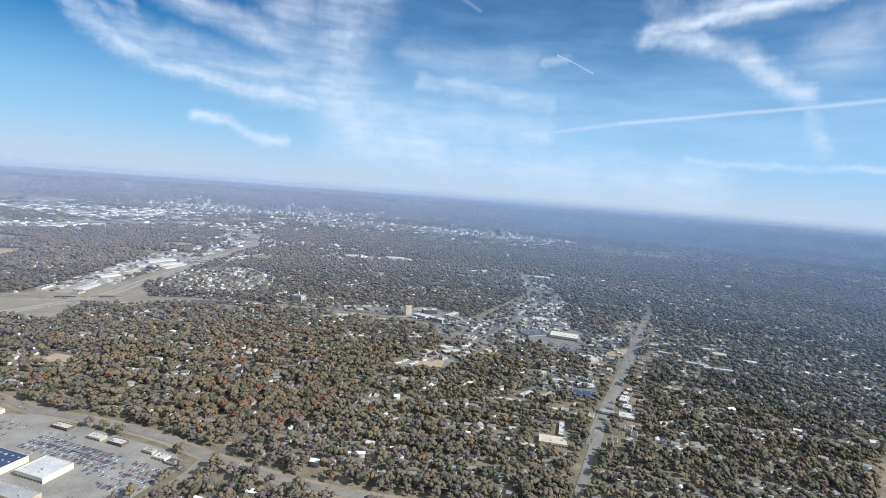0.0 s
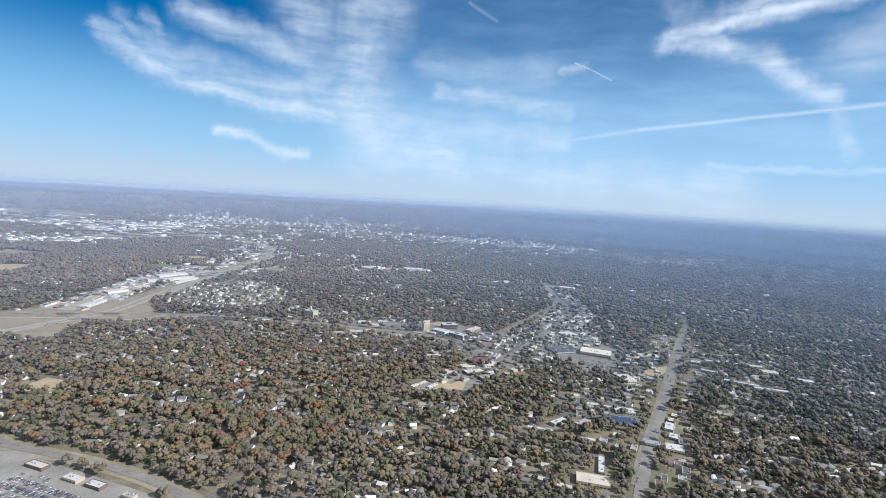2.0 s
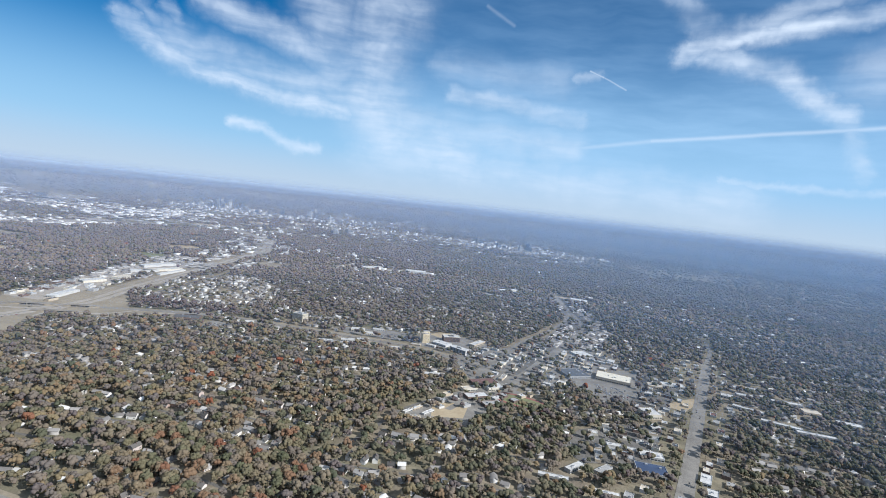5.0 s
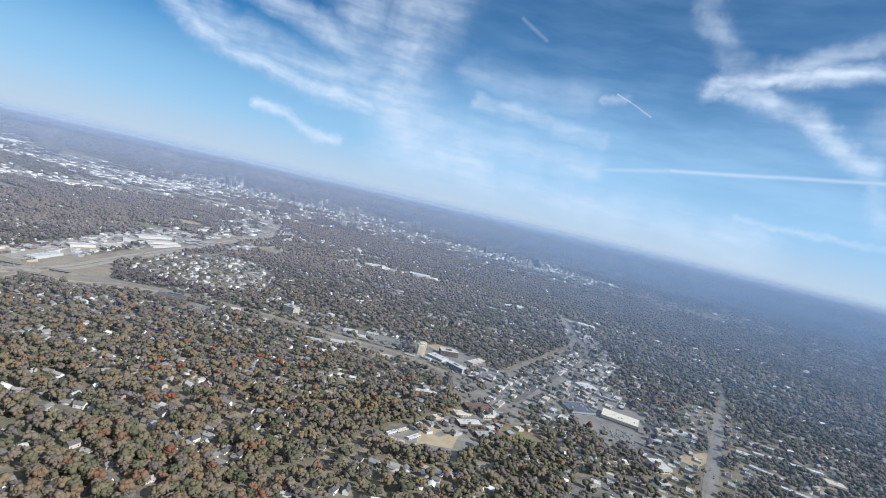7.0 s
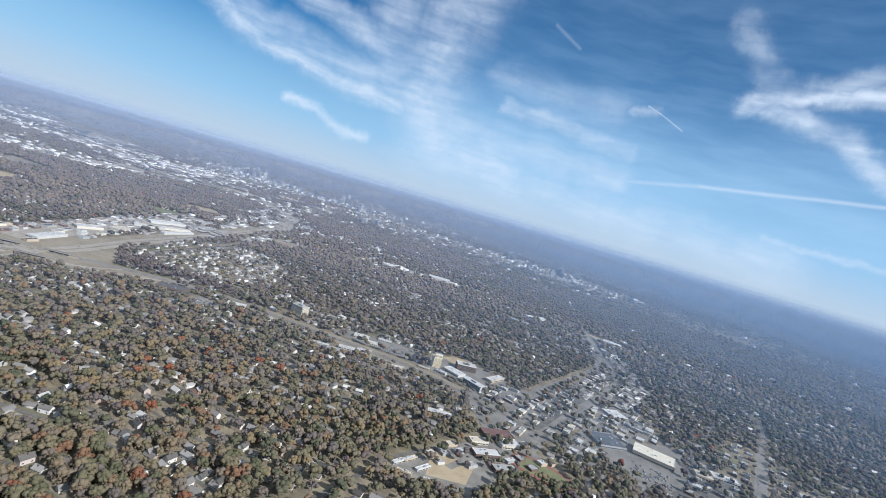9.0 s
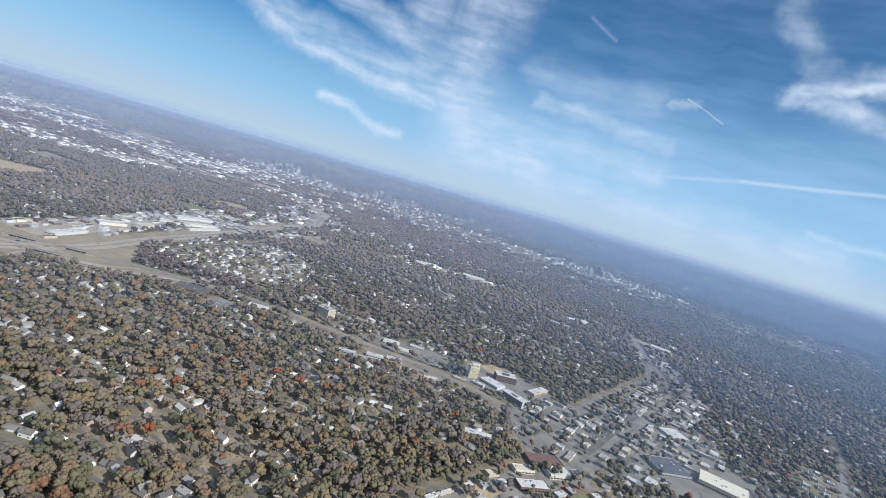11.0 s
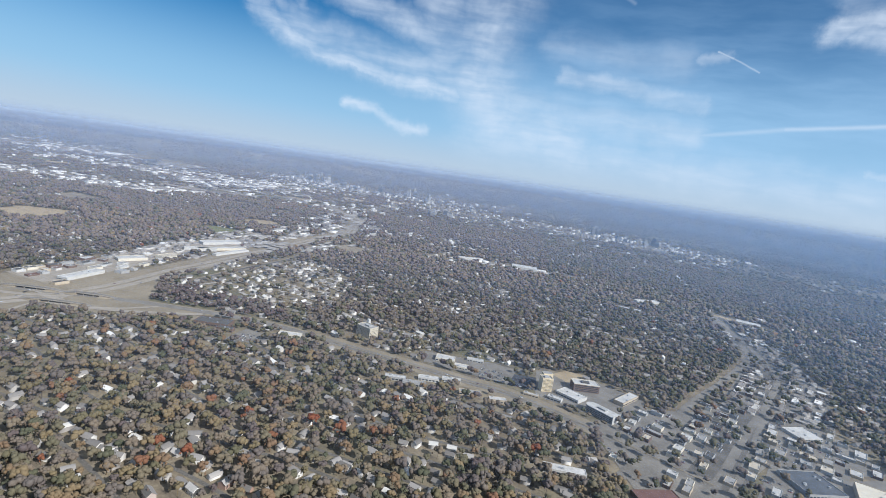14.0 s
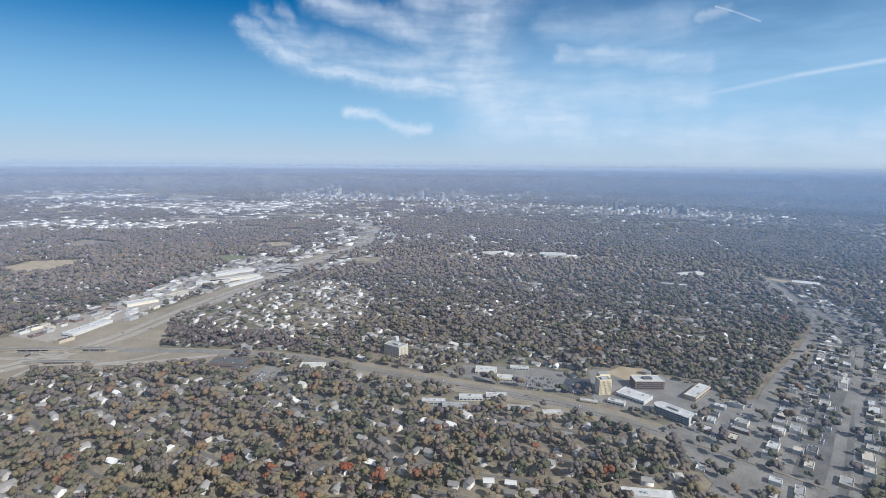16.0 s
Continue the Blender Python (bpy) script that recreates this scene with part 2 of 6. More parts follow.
M_WHITEWALL = surface("white_wall", (0.46, 0.45, 0.42), (0.58, 0.57, 0.54), 0.3)
M_GREYWALL = surface("grey_wall", (0.30, 0.30, 0.29), (0.42, 0.415, 0.40), 0.3)
M_BRICK = surface("red_brown_brick", (0.125, 0.090, 0.076), (0.185, 0.135, 0.112), 0.4)
M_TANWALL = surface("tan_wall", (0.40, 0.33, 0.24), (0.50, 0.43, 0.33), 0.3)
M_STONEWALL = surface("pale_stone_panels", (0.44, 0.40, 0.315), (0.54, 0.49, 0.39), 0.3)
M_GLASS = surface("dark_window_glass", (0.03, 0.04, 0.05), (0.055, 0.07, 0.085), 0.5, rough=0.12, spec=0.6)
M_UNIT = surface("galvanised_unit", (0.40, 0.41, 0.42), (0.55, 0.56, 0.57), 1.0, rough=0.5, metal=0.4)
M_SHINGLE = ramped("asphalt_shingle", [(0, (0.08, 0.076, 0.072)), (0.35, (0.13, 0.12, 0.11)), (0.6, (0.19, 0.178, 0.165)), (0.85, (0.27, 0.255, 0.24)), (1, (0.48, 0.46, 0.43))], "object", 0.9)
M_SIDING = ramped("painted_siding", [(0, (0.74, 0.73, 0.70)), (0.35, (0.62, 0.59, 0.52)), (0.55, (0.70, 0.69, 0.66)), (0.8, (0.30, 0.19, 0.145)), (1, (0.72, 0.71, 0.68))], "object", 0.8, jitter=0.05)
M_FARHOUSE = ramped("mixed_house_colours", [(0, (0.14, 0.13, 0.12)), (0.35, (0.24, 0.225, 0.21)), (0.6, (0.33, 0.31, 0.29)), (0.8, (0.52, 0.50, 0.46)), (1, (0.76, 0.745, 0.71))], "tint", 0.85, jitter=0.06)
M_PAINT = ramped("car_paint", [(0, (0.03, 0.03, 0.035)), (0.25, (0.10, 0.11, 0.12)), (0.45, (0.35, 0.36, 0.37)), (0.65, (0.70, 0.70, 0.69)), (0.82, (0.10, 0.13, 0.22)), (1, (0.25, 0.04, 0.035))], "object", 0.35, 0.5, 0.0)
M_PAINT_T = ramped("lot_car_paint", [(0, (0.03, 0.03, 0.035)), (0.25, (0.10, 0.11, 0.12)), (0.45, (0.35, 0.36, 0.37)), (0.65, (0.70, 0.70, 0.69)), (0.82, (0.10, 0.13, 0.22)), (1, (0.25, 0.04, 0.035))], "tint", 0.35, 0.5, 0.0)
M_RUBBER = surface("tyre_rubber", (0.02, 0.02, 0.02), (0.035, 0.035, 0.035), 3.0)
M_STEELTOWER = ramped("distant_tower_cladding", [(0, (0.10, 0.115, 0.135)), (0.35, (0.18, 0.185, 0.19)), (0.65, (0.30, 0.295, 0.285)), (1, (0.52, 0.51, 0.48))], "object", 0.5, 0.4, 0.05)
M_WATER = surface("river_water", (0.05, 0.07, 0.09), (0.07, 0.09, 0.11), 0.02, rough=0.15, spec=0.5)
M_YARD = surface("pale_gravel_and_concrete", (0.22, 0.20, 0.172), (0.46, 0.43, 0.385), 0.012, fine=9)
M_PAINTLINE = surface("lane_paint", (0.62, 0.61, 0.57), (0.74, 0.73, 0.70), 0.5)


def ground_material():
    m = bpy.data.materials.new("leaf_litter_and_dry_lawn")
    m.use_nodes = True
    t = m.node_tree
    b = t.nodes["Principled BSDF"]
    g = t.nodes.new("ShaderNodeNewGeometry")
    n1 = tnoise(t, g.outputs["Position"], 0.006, 5, 0.6)
    n2 = tnoise(t, g.outputs["Position"], 0.06, 4, 0.6)
    n3 = tnoise(t, g.outputs["Position"], 0.5, 3, 0.6)
    a = nd(t, "ShaderNodeMix", data_type="RGBA")
    a.inputs[6].default_value, a.inputs[7].default_value = (0.165, 0.138, 0.105, 1), (0.26, 0.22, 0.155, 1)
    t.links.new(smooth(t, n2.outputs[0], 0.38, 0.65), a.inputs[0])
    c = nd(t, "ShaderNodeMix", data_type="RGBA")
    t.links.new(a.outputs[2], c.inputs[6])
    c.inputs[7].default_value = (0.135, 0.13, 0.085, 1)
    t.links.new(smooth(t, n1.outputs[0], 0.45, 0.68), c.inputs[0])
    h = t.nodes.new("ShaderNodeHueSaturation")
    t.links.new(c.outputs[2], h.inputs["Color"])
    t.links.new(mth(t, "MULTIPLY_ADD", n3.outputs[0], 0.8, 0.6), h.inputs["Value"])
    t.links.new(h.outputs[0], b.inputs["Base Color"])
    b.inputs["Roughness"].default_value = 0.95
    b.inputs["Specular IOR Level"].default_value = 0.1
    return m


M_GROUND = ground_material()


# ---- mesh helpers ----
def mesh_np(name, verts, tris, mat, tint=None, soft=False):
    me = bpy.data.meshes.new(name)
    verts = np.asarray(verts, np.float32)
    tris = np.asarray(tris, np.int32)
    me.vertices.add(len(verts))
    me.vertices.foreach_set("co", verts.ravel())
    me.loops.add(tris.size)
    me.loops.foreach_set("vertex_index", tris.ravel())
    me.polygons.add(len(tris))
    me.polygons.foreach_set("loop_start", np.arange(0, tris.size, 3, dtype=np.int32))
    me.polygons.foreach_set("loop_total", np.full(len(tris), 3, np.int32))
    if soft:
        me.polygons.foreach_set("use_smooth", np.ones(len(tris), bool))
    me.update(calc_edges=True)
    if tint is not None:
        at = me.attributes.new("tint", "FLOAT", "POINT")
        at.data.foreach_set("value", np.asarray(tint, np.float32))
    me.materials.append(mat)
    return me


def box_arrays(x0, y0, z0, x1, y1, z1):
    v = [(x, y, z) for z in (z0, z1) for y in (y0, y1) for x in (x0, x1)]
    f = [(0, 2, 3, 1), (4, 5, 7, 6), (0, 1, 5, 4), (2, 6, 7, 3), (0, 4, 6, 2), (1, 3, 7, 5)]
    return v, f


def mesh_boxes(name, boxes, mat):
    vs, fs = [], []
    for b in boxes:
        v, f = box_arrays(*b)
        k = len(vs)
        vs += v
        fs += [tuple(i + k for i in q) for q in f]
    me = bpy.data.meshes.new(name)
    me.from_pydata(vs, [], fs)
    me.materials.append(mat)
    return me


def mesh_poly(name, vs, fs, mat):
    me = bpy.data.meshes.new(name)
    me.from_pydata(vs, [], fs)
    me.materials.append(mat)
    return me


def child(name, me, parent, label="", at=None):
    o = new(name, me)
    o.parent = parent
    if at is not None:
        o.matrix_basis = at
    if label:
        o["label"] = label
    return o


def flat(name, pts, z, mat, label, category):
    """A flat patch of the ground's covering."""
    me = mesh_poly(name, [(x, y, z) for x, y in pts], [tuple(range(len(pts)))], mat)
    me.update()
    if me.polygons[0].normal.z < 0:
        me.flip_normals()
    return tagged(new(name, me), label, category, kind="structure")


def curve_pts(pts, step=12.0):
    """Points along a smooth line through pts."""
    P = np.array(pts, float)
    P = np.vstack([2 * P[0] - P[1], P, 2 * P[-1] - P[-2]])
    out = []
    for i in range(1, len(P) - 2):
        a, b, c, d = P[i - 1:i + 3]
        n = max(2, int(np.linalg.norm(c - b) / step))
        for k in range(n):
            t = k / n
            out.append(0.5 * (2 * b + (c - a) * t + (2 * a - 5 * b + 4 * c - d) * t * t + (3 * b - a - 3 * c + d) * t ** 3))
    out.append(P[-2])
    return np.array(out)


def ribbon(name, line, width, z, mat, shift=0.0):
    t = np.gradient(line, axis=0)
    t /= np.linalg.norm(t, axis=1)[:, None] + 1e-9
    nrm = np.stack([-t[:, 1], t[:, 0]], 1)
    L, R = line + nrm * (shift + width / 2), line + nrm * (shift - width / 2)
    n = len(line)
    vs = [(x, y, z) for x, y in R] + [(x, y, z) for x, y in L]
    fs = [(i, i + 1, n + i + 1, n + i) for i in range(n - 1)]
    return mesh_poly(name, vs, fs, mat)


# ---- the ground: one sheet, level, rising to the hazy uplands far off ----
def ground_z(r):
    s = np.clip((r - 4050) / 850.0, 0, 1)
    return 156 * s ** 1.25


def build_ground():
    radii = [0, 300, 700, 1200, 1800, 2500, 3200, 3800, 4050] + [4050 + 850 * (k / 14) for k in range(1, 15)]
    seg = 160
    vs, fs = [(0, 0, 0)], []
    for r in radii[1:]:
        for k in range(seg):
            a = 2 * math.pi * k / seg
            z = float(ground_z(r)) if r < 4899 else 156 + 7 * noise.noise(Vector((math.cos(a) * 7, math.sin(a) * 7, 0)))
            vs.append((r * math.sin(a), r * math.cos(a), z))
    for k in range(seg):
        fs.append((0, 1 + (k + 1) % seg, 1 + k))
    for j in range(len(radii) - 2):
        for k in range(seg):
            a, b = 1 + j * seg + k, 1 + j * seg + (k + 1) % seg
            fs.append((a, b, b + seg, a + seg))
    me = mesh_poly("ground", vs, fs, M_GROUND)
    tagged(new("ground", me), "brown wooded suburban ground reaching the hazy horizon", "ground", kind="structure")


build_ground()

# ---- roads ----
LAYER = [0]
OPEN_LINES, OPEN_RECTS, OPEN_POLYS = [], [], []      # where no trees stand


def road(pts, width, label, mat=None, z=0.25, verge=2.0, grass=0.0, lines=False, name="road"):
    c = curve_pts(pts)
    LAYER[0] += 1
    z += 0.012 * LAYER[0]
    OPEN_LINES.append((c, width / 2 + verge))
    tagged(new(name, ribbon(name, c, width, z, mat or M_ASPHALT)), label, "road", kind="structure")
    if grass:
        tagged(new("verge", ribbon("verge", c, grass, 0.05 + 0.008 * LAYER[0], M_DRYGRASS)), "dry tan grass verge beside the road", "verge", kind="structure")
        OPEN_LINES.append((c, grass / 2))
    if lines:
        tagged(new("lane_marking", ribbon("lane_marking", c, 0.5, z + 0.08, M_PAINTLINE)), "worn pale centre line on the road", "marking", kind="structure")
    return c


HWY = [(-640, 860), (-588, 975), (-559, 1062), (-558, 1198), (-549, 1347), (-541, 1550), (-534, 1718), (-521, 1861), (-569, 2044), (-595, 2178), (-678, 2268), (-846, 2472)]
ARTERIAL = [(-985, 966), (-649, 997), (-534, 1027), (-444, 1045), (-377, 1054), (-315, 1056), (-257, 1047), (-190, 1034), (-127, 1023), (-71, 1012), (-17, 1002), (51, 970), (157, 907)]
STRIP = [(52, 762), (103, 837), (157, 907), (226, 1033), (293, 1150), (353, 1283), (368, 1474), (378, 1638)]
RIGHT = [(172, 434), (216, 523), (243, 578), (306, 690), (395, 851), (523, 1082), (590, 1199), (614, 1283), (584, 1353), (560, 1458)]
MALLROAD = [(-608, 642), (-406, 566), (-357, 543), (-267, 519), (-202, 494), (-156, 468), (-62, 428), (64, 398)]
c_hwy = curve_pts(HWY)
road([(x - 7, y) for x, y in HWY], 11, "pale multi-lane highway carriageway beside dry grass", M_CONCRETE, verge=14, grass=56)
road([(x + 9, y) for x, y in HWY], 11, "pale multi-lane highway carriageway beside dry grass", M_CONCRETE, verge=6)
road([(-503, 1178), (-495, 1285), (-475, 1461), (-502, 1727)], 7, "grey frontage road beside the highway", verge=4, grass=16)
road(ARTERIAL, 12, "wide grey arterial road with turning lanes", M_LOT, verge=3, grass=20)
belt_line = curve_pts(ARTERIAL[6:])
OPEN_LINES.append((belt_line, 15))
tagged(new("median", ribbon("median", belt_line, 1.6, 0.62, M_DRYGRASS)), "dry grass median of the arterial", "median", kind="structure")
tagged(new("verge", ribbon("verge", belt_line, 30, 0.04, M_DRYGRASS)), "dry grass and gravel verge of the arterial", "verge", kind="structure")
road([(-822, 933), (-617, 979), (-577, 994), (-522, 985), (-465, 1004), (-401, 1040)], 8, "pale raised cross road at the interchange", M_CONCRETE, z=0.5, verge=5, grass=40)
road([(-562, 934), (-564, 969), (-523, 986), (-488, 1002), (-459, 1036)], 5, "pale slip road curving through dry grass", M_CONCRETE, z=0.35, grass=24)
road([(-607, 1001), (-581, 1013), (-560, 1000), (-558, 985), (-600, 1001), (-605, 989), (-607, 1001)], 4, "looping slip road in dry grass", M_CONCRETE, z=0.6, grass=10)
road(STRIP, 8, "busy shopping street of grey asphalt", M_LOT, verge=3)
STRIP2 = [(75, 880), (129, 973), (179, 1076), (252, 1191), (310, 1290), (346, 1360), (365, 1524), (371, 1656)]
road(STRIP2, 9, "wide pale shopping street lined with shops", M_LOT, verge=3)
road([(137, 841), (209, 976), (273, 1097), (345, 1152), (420, 1150)], 7, "pale service road through the car parks", M_LOT, verge=2)
road([(376, 1669), (437, 1621), (493, 1564), (587, 1496)], 9, "pale road crossing the wooded plain", M_LOT, verge=5)
road(RIGHT, 8, "straight pale avenue with central turning lane", M_LOT, verge=4)
road(MALLROAD, 9, "grey road past the shopping centre", M_LOT, verge=3, grass=18)
road([(-156, 468), (-164, 429), (-179, 403), (-213, 355)], 7, "grey access road beside the shopping centre", M_LOT, grass=12)
road([(-156, 468), (-137, 500), (-86, 608), (-38, 669), (-5, 741), (45, 801)], 5, "narrow suburban street between trees", verge=1.5)
road([(-1803, 1934), (-1677, 2023), (-1318, 1984), (-1257, 2185), (-1112, 2389), (-996, 2515)], 14, "distant pale road through industrial land", M_CONCRETE, verge=60)
road([(-2984, 2892), (-2699, 3152), (-2414, 3260)], 16, "distant pale road on the far plain", M_CONCRETE, verge=90)
road([(-288, 1728), (-199, 1779), (-57, 1811), (133, 1792)], 9, "distant pale street through the woods", M_CONCRETE, verge=8)

def overpass(a, b, width, rise, label):
    """A bridge with grassed ramps, a deck on piers and low parapets."""
    a, b = np.array(a, float), np.array(b, float)
    L = float(np.linalg.norm(b - a))
    e = tagged(new("overpass"), label, "overpass")
    e.matrix_basis = pose(*((a + b) / 2), 0, 0, 0, math.degrees(math.atan2(*(b - a)[::-1])))
    h, w, s0 = L / 2, width / 2, L * 0.22

    def slab(name, us, zs, v0, v1, thick, mat):
        vs, fs = [], []
        for u, z in zip(us, zs):
            vs += [(u, v0, z), (u, v1, z), (u, v1, z - thick), (u, v0, z - thick)]
        for i in range(len(us) - 1):
            k = 4 * i
            fs += [(k + j, k + (j + 1) % 4, k + 4 + (j + 1) % 4, k + 4 + j) for j in range(4)]
        fs += [(3, 2, 1, 0), tuple(range(len(vs) - 4, len(vs)))]
        child(name, mesh_poly(name, vs, fs, mat), e)
    us = [-h + L * k / 16 for k in range(17)]
    zs = [0.75 + (rise - 0.75) * (1 - max(0.0, (abs(u) - s0) / (h - s0)) ** 1.6) for u in us]
    slab("deck", us, zs, -w, w, 0.7, M_LOT)
    for sgn in (-1, 1):
        slab("parapet", us, [z + 0.45 for z in zs], sgn * w - 0.12, sgn * w + 0.12, 0.8, M_CONCRETE)
    for sgn in (-1, 1):
        k0, k1, t = sgn * s0, sgn * h, rise - 0.75
        vs = [(k0, -w, t), (k0, w, t), (k0 - sgn * 2, w + 4, 0), (k0 - sgn * 2, -w - 4, 0), (k1, -w, 0.05), (k1, w, 0.05), ((k0 + k1) / 2, -w, t * 0.62), ((k0 + k1) / 2, w, t * 0.62), ((k0 + k1) / 2, w + 4, 0), ((k0 + k1) / 2, -w - 4, 0)]
        fs = [(0, 1, 7, 6), (6, 7, 5, 4), (0, 3, 2, 1), (1, 2, 8, 7), (7, 8, 5), (0, 6, 9, 3), (6, 4, 9)]
        child("embankment", mesh_poly("embankment", vs, fs, M_DRYGRASS), e, "dry grass embankment")
    pier = mesh_boxes("pier", [(-0.5, -w + 0.8, 0, 0.5, w - 0.8, rise - 0.7)], M_CONCRETE)
    for u in (-s0 * 0.4, s0 * 0.4):
        child("pier", pier, e, "", pose(u, 0, 0))
    OPEN_LINES.append((np.linspace(a, b, 20), w + 4))


overpass((-652, 997), (-572, 1017), 7, 2.9, "pale concrete overpass across the highway slip roads")
overpass((-578, 1016), (-515, 1032), 7, 2.9, "pale concrete overpass across the highway")
overpass((-590, 972), (-512, 992), 6, 2.7, "concrete overpass among dry grass at the interchange")

# ---- open land ----
def inside_poly(x, y, P):
    c = False
    for (ax, ay), (bx, by) in zip(P, P[1:] + P[:1]):
        if (ay > y) != (by > y) and x < (bx - ax) * (y - ay) / (by - ay) + ax:
            c = not c
    return c


def openland(pts, mat, label, category, name, z=0.12):
    OPEN_POLYS.append(np.array(pts, float))
    LAYER[0] += 1
    return flat(name, pts, z + 0.004 * LAYER[0], mat, label, category)


openland([(-508, 565), (-378, 530), (-344, 533), (-269, 504), (-193, 475), (-170, 452), (-191, 401), (-244, 372), (-574, 366)], M_MALLLOT, "vast sunbleached car park of the shopping centre", "car park", "car_park", 0.14)
openland([(-446, 675), (-440, 710), (-402, 698), (-412, 650)], M_BAREEARTH, "tan bare clearing among trees", "clearing", "clearing")
openland([(34, 786), (78, 781), (69, 741), (33, 738)], M_BAREEARTH, "tan bare playing field beside the school", "field", "field")
openland([(-4, 726), (82, 728), (104, 780), (163, 833), (128, 870), (60, 818), (8, 748)], M_LOT, "pale paved grounds around the school", "pavement", "pavement", 0.09)
openland([(233, 884), (261, 926), (287, 971), (339, 994), (364, 983), (341, 907), (290, 838)], M_LOT, "pale car park beside a large store", "car park", "car_park")
openland([(-22, 1027), (10, 1028), (9, 1066), (-16, 1062)], M_SHADELOT, "dark asphalt car park beside the office tower, the tower's shadow in its colour", "car park", "car_park", 0.16)
openland([(-120, 1043), (-62, 1033), (-19, 1028), (-14, 1077), (-43, 1083), (-126, 1077)], M_LOT, "pale car park along the arterial road", "car park", "car_park")
openland([(8, 1014), (62, 996), (131, 1021), (129, 1062), (85, 1091), (9, 1092)], M_LOT, "pale paved grounds round the office buildings", "car park", "car_park", 0.10)
openland([(27, 1088), (44, 1110), (72, 1108), (60, 1078), (44, 1072)], M_BAREEARTH, "tan bare earth bank behind the office tower", "clearing", "clearing")
openland([(342, 856), (409, 895), (399, 868), (368, 836)], M_BAREEARTH, "tan bare lot beside the avenue", "clearing", "clearing")
openland([(115, 805), (133, 815), (155, 791), (128, 780)], M_TURF, "faded green playing field beside the track", "field", "field", 0.15)
openland([(-337, 978), (-306, 976), (-297, 1021), (-333, 1026)], M_LOT, "pale car park in a clearing", "car park", "car_park")
openland([(-297, 1024), (-258, 1025), (-258, 1041), (-297, 1043)], M_DRYGRASS, "dry grass lot beside the arterial", "clearing", "clearing")
openland([(-1110, 1366), (-1120, 1449), (-1035, 1491), (-975, 1395), (-1004, 1328)], M_BAREEARTH, "tan open field on the plain", "field", "field")
openland([(-1237, 1613), (-1278, 1734), (-1111, 1704), (-1172, 1601)], M_DRYGRASS, "dry grass field on the plain", "field", "field")
openland([(-2081, 2974), (-2319, 3459), (-1972, 3378), (-1894, 2998)], M_DRYGRASS, "flat dry grass airfield far off", "field", "field")
openland([(-207, 1474), (-134, 1471), (-129, 1498), (-197, 1502)], M_DRYGRASS, "dry grass clearing among trees", "clearing", "clearing")
openland([(-494, 1570), (-395, 1587), (-378, 1668), (-460, 1687)], M_DRYGRASS, "dry grass ground ringed by sheds", "clearing", "clearing")
openland([(366, 1656), (439, 1585), (502, 1547), (433, 1638)], M_BAREEARTH, "tan verge at the road junction", "clearing", "clearing")
openland([(-2779, 3704), (-2483, 3445), (-2149, 3038), (-1878, 2792), (-1821, 2819), (-2088, 3083), (-2420, 3488), (-2694, 3738)], M_WATER, "broad grey-blue river bend far off", "river", "river")
openland([(-530, 852), (-688, 863), (-773, 970), (-717, 1001), (-612, 1136), (-521, 1121), (-475, 1034), (-508, 991), (-560, 944)], M_DRYGRASS, "dry grass of the highway interchange", "verge", "verge", 0.06)


fieldr = random.Random(12)
for _ in range(34):
    x, y = fieldr.uniform(-2500, -700), fieldr.uniform(1350, 3300)
    if x < -0.95 * y or (-700 < x):
        continue
    a, b = fieldr.uniform(30, 90), fieldr.uniform(22, 60)
    pts = [(x + a * math.cos(t) * fieldr.uniform(.7, 1.2), y + b * math.sin(t) * fieldr.uniform(.7, 1.2)) for t in [k * 0.7854 for k in range(8)]]
    openland(pts, fieldr.choice((M_DRYGRASS, M_TURF, M_BAREEARTH, M_CONCRETE)), "dry open patch on the far plain", "field", "field")


def yards(P, n, rot, seed, label, wlo=20, whi=90, dlo=8, dhi=22, sheds=1.0):
    """Long pale yards and streets side by side in a district."""
    r = random.Random(seed)
    bx, by = [q[0] for q in P], [q[1] for q in P]
    vs, fs = [], []
    for _ in range(n * 6):
        if len(fs) >= n:
            break
        x, y = r.uniform(min(bx), max(bx)), r.uniform(min(by), max(by))
        if not inside_poly(x, y, P):
            continue
        w, d, a = r.uniform(wlo, whi), r.uniform(dlo, dhi), radians(rot + r.choice((0, 0, 0, 90)) + r.uniform(-7, 7))
        k, q = len(vs), []
        for u, v in ((-w, -d), (w, -d), (w * r.uniform(.8, 1), d), (-w, d * r.uniform(.7, 1))):
            q.append((x + (u * math.cos(a) - v * math.sin(a)) / 2, y + (u * math.sin(a) + v * math.cos(a)) / 2))
        z = 0.3 + 0.02 * len(fs)
        vs += [(u, v, z + float(ground_z(math.hypot(u, v)))) for u, v in q]
        fs.append((k, k + 1, k + 2, k + 3))
        OPEN_POLYS.append(np.array(q))
        if r.random() < sheds:
            YARDS.append((x, y, w, d, a))
    me = mesh_poly("yards", vs, fs, M_YARD)
    tagged(new("yards", me), label, "yards", kind="structure")


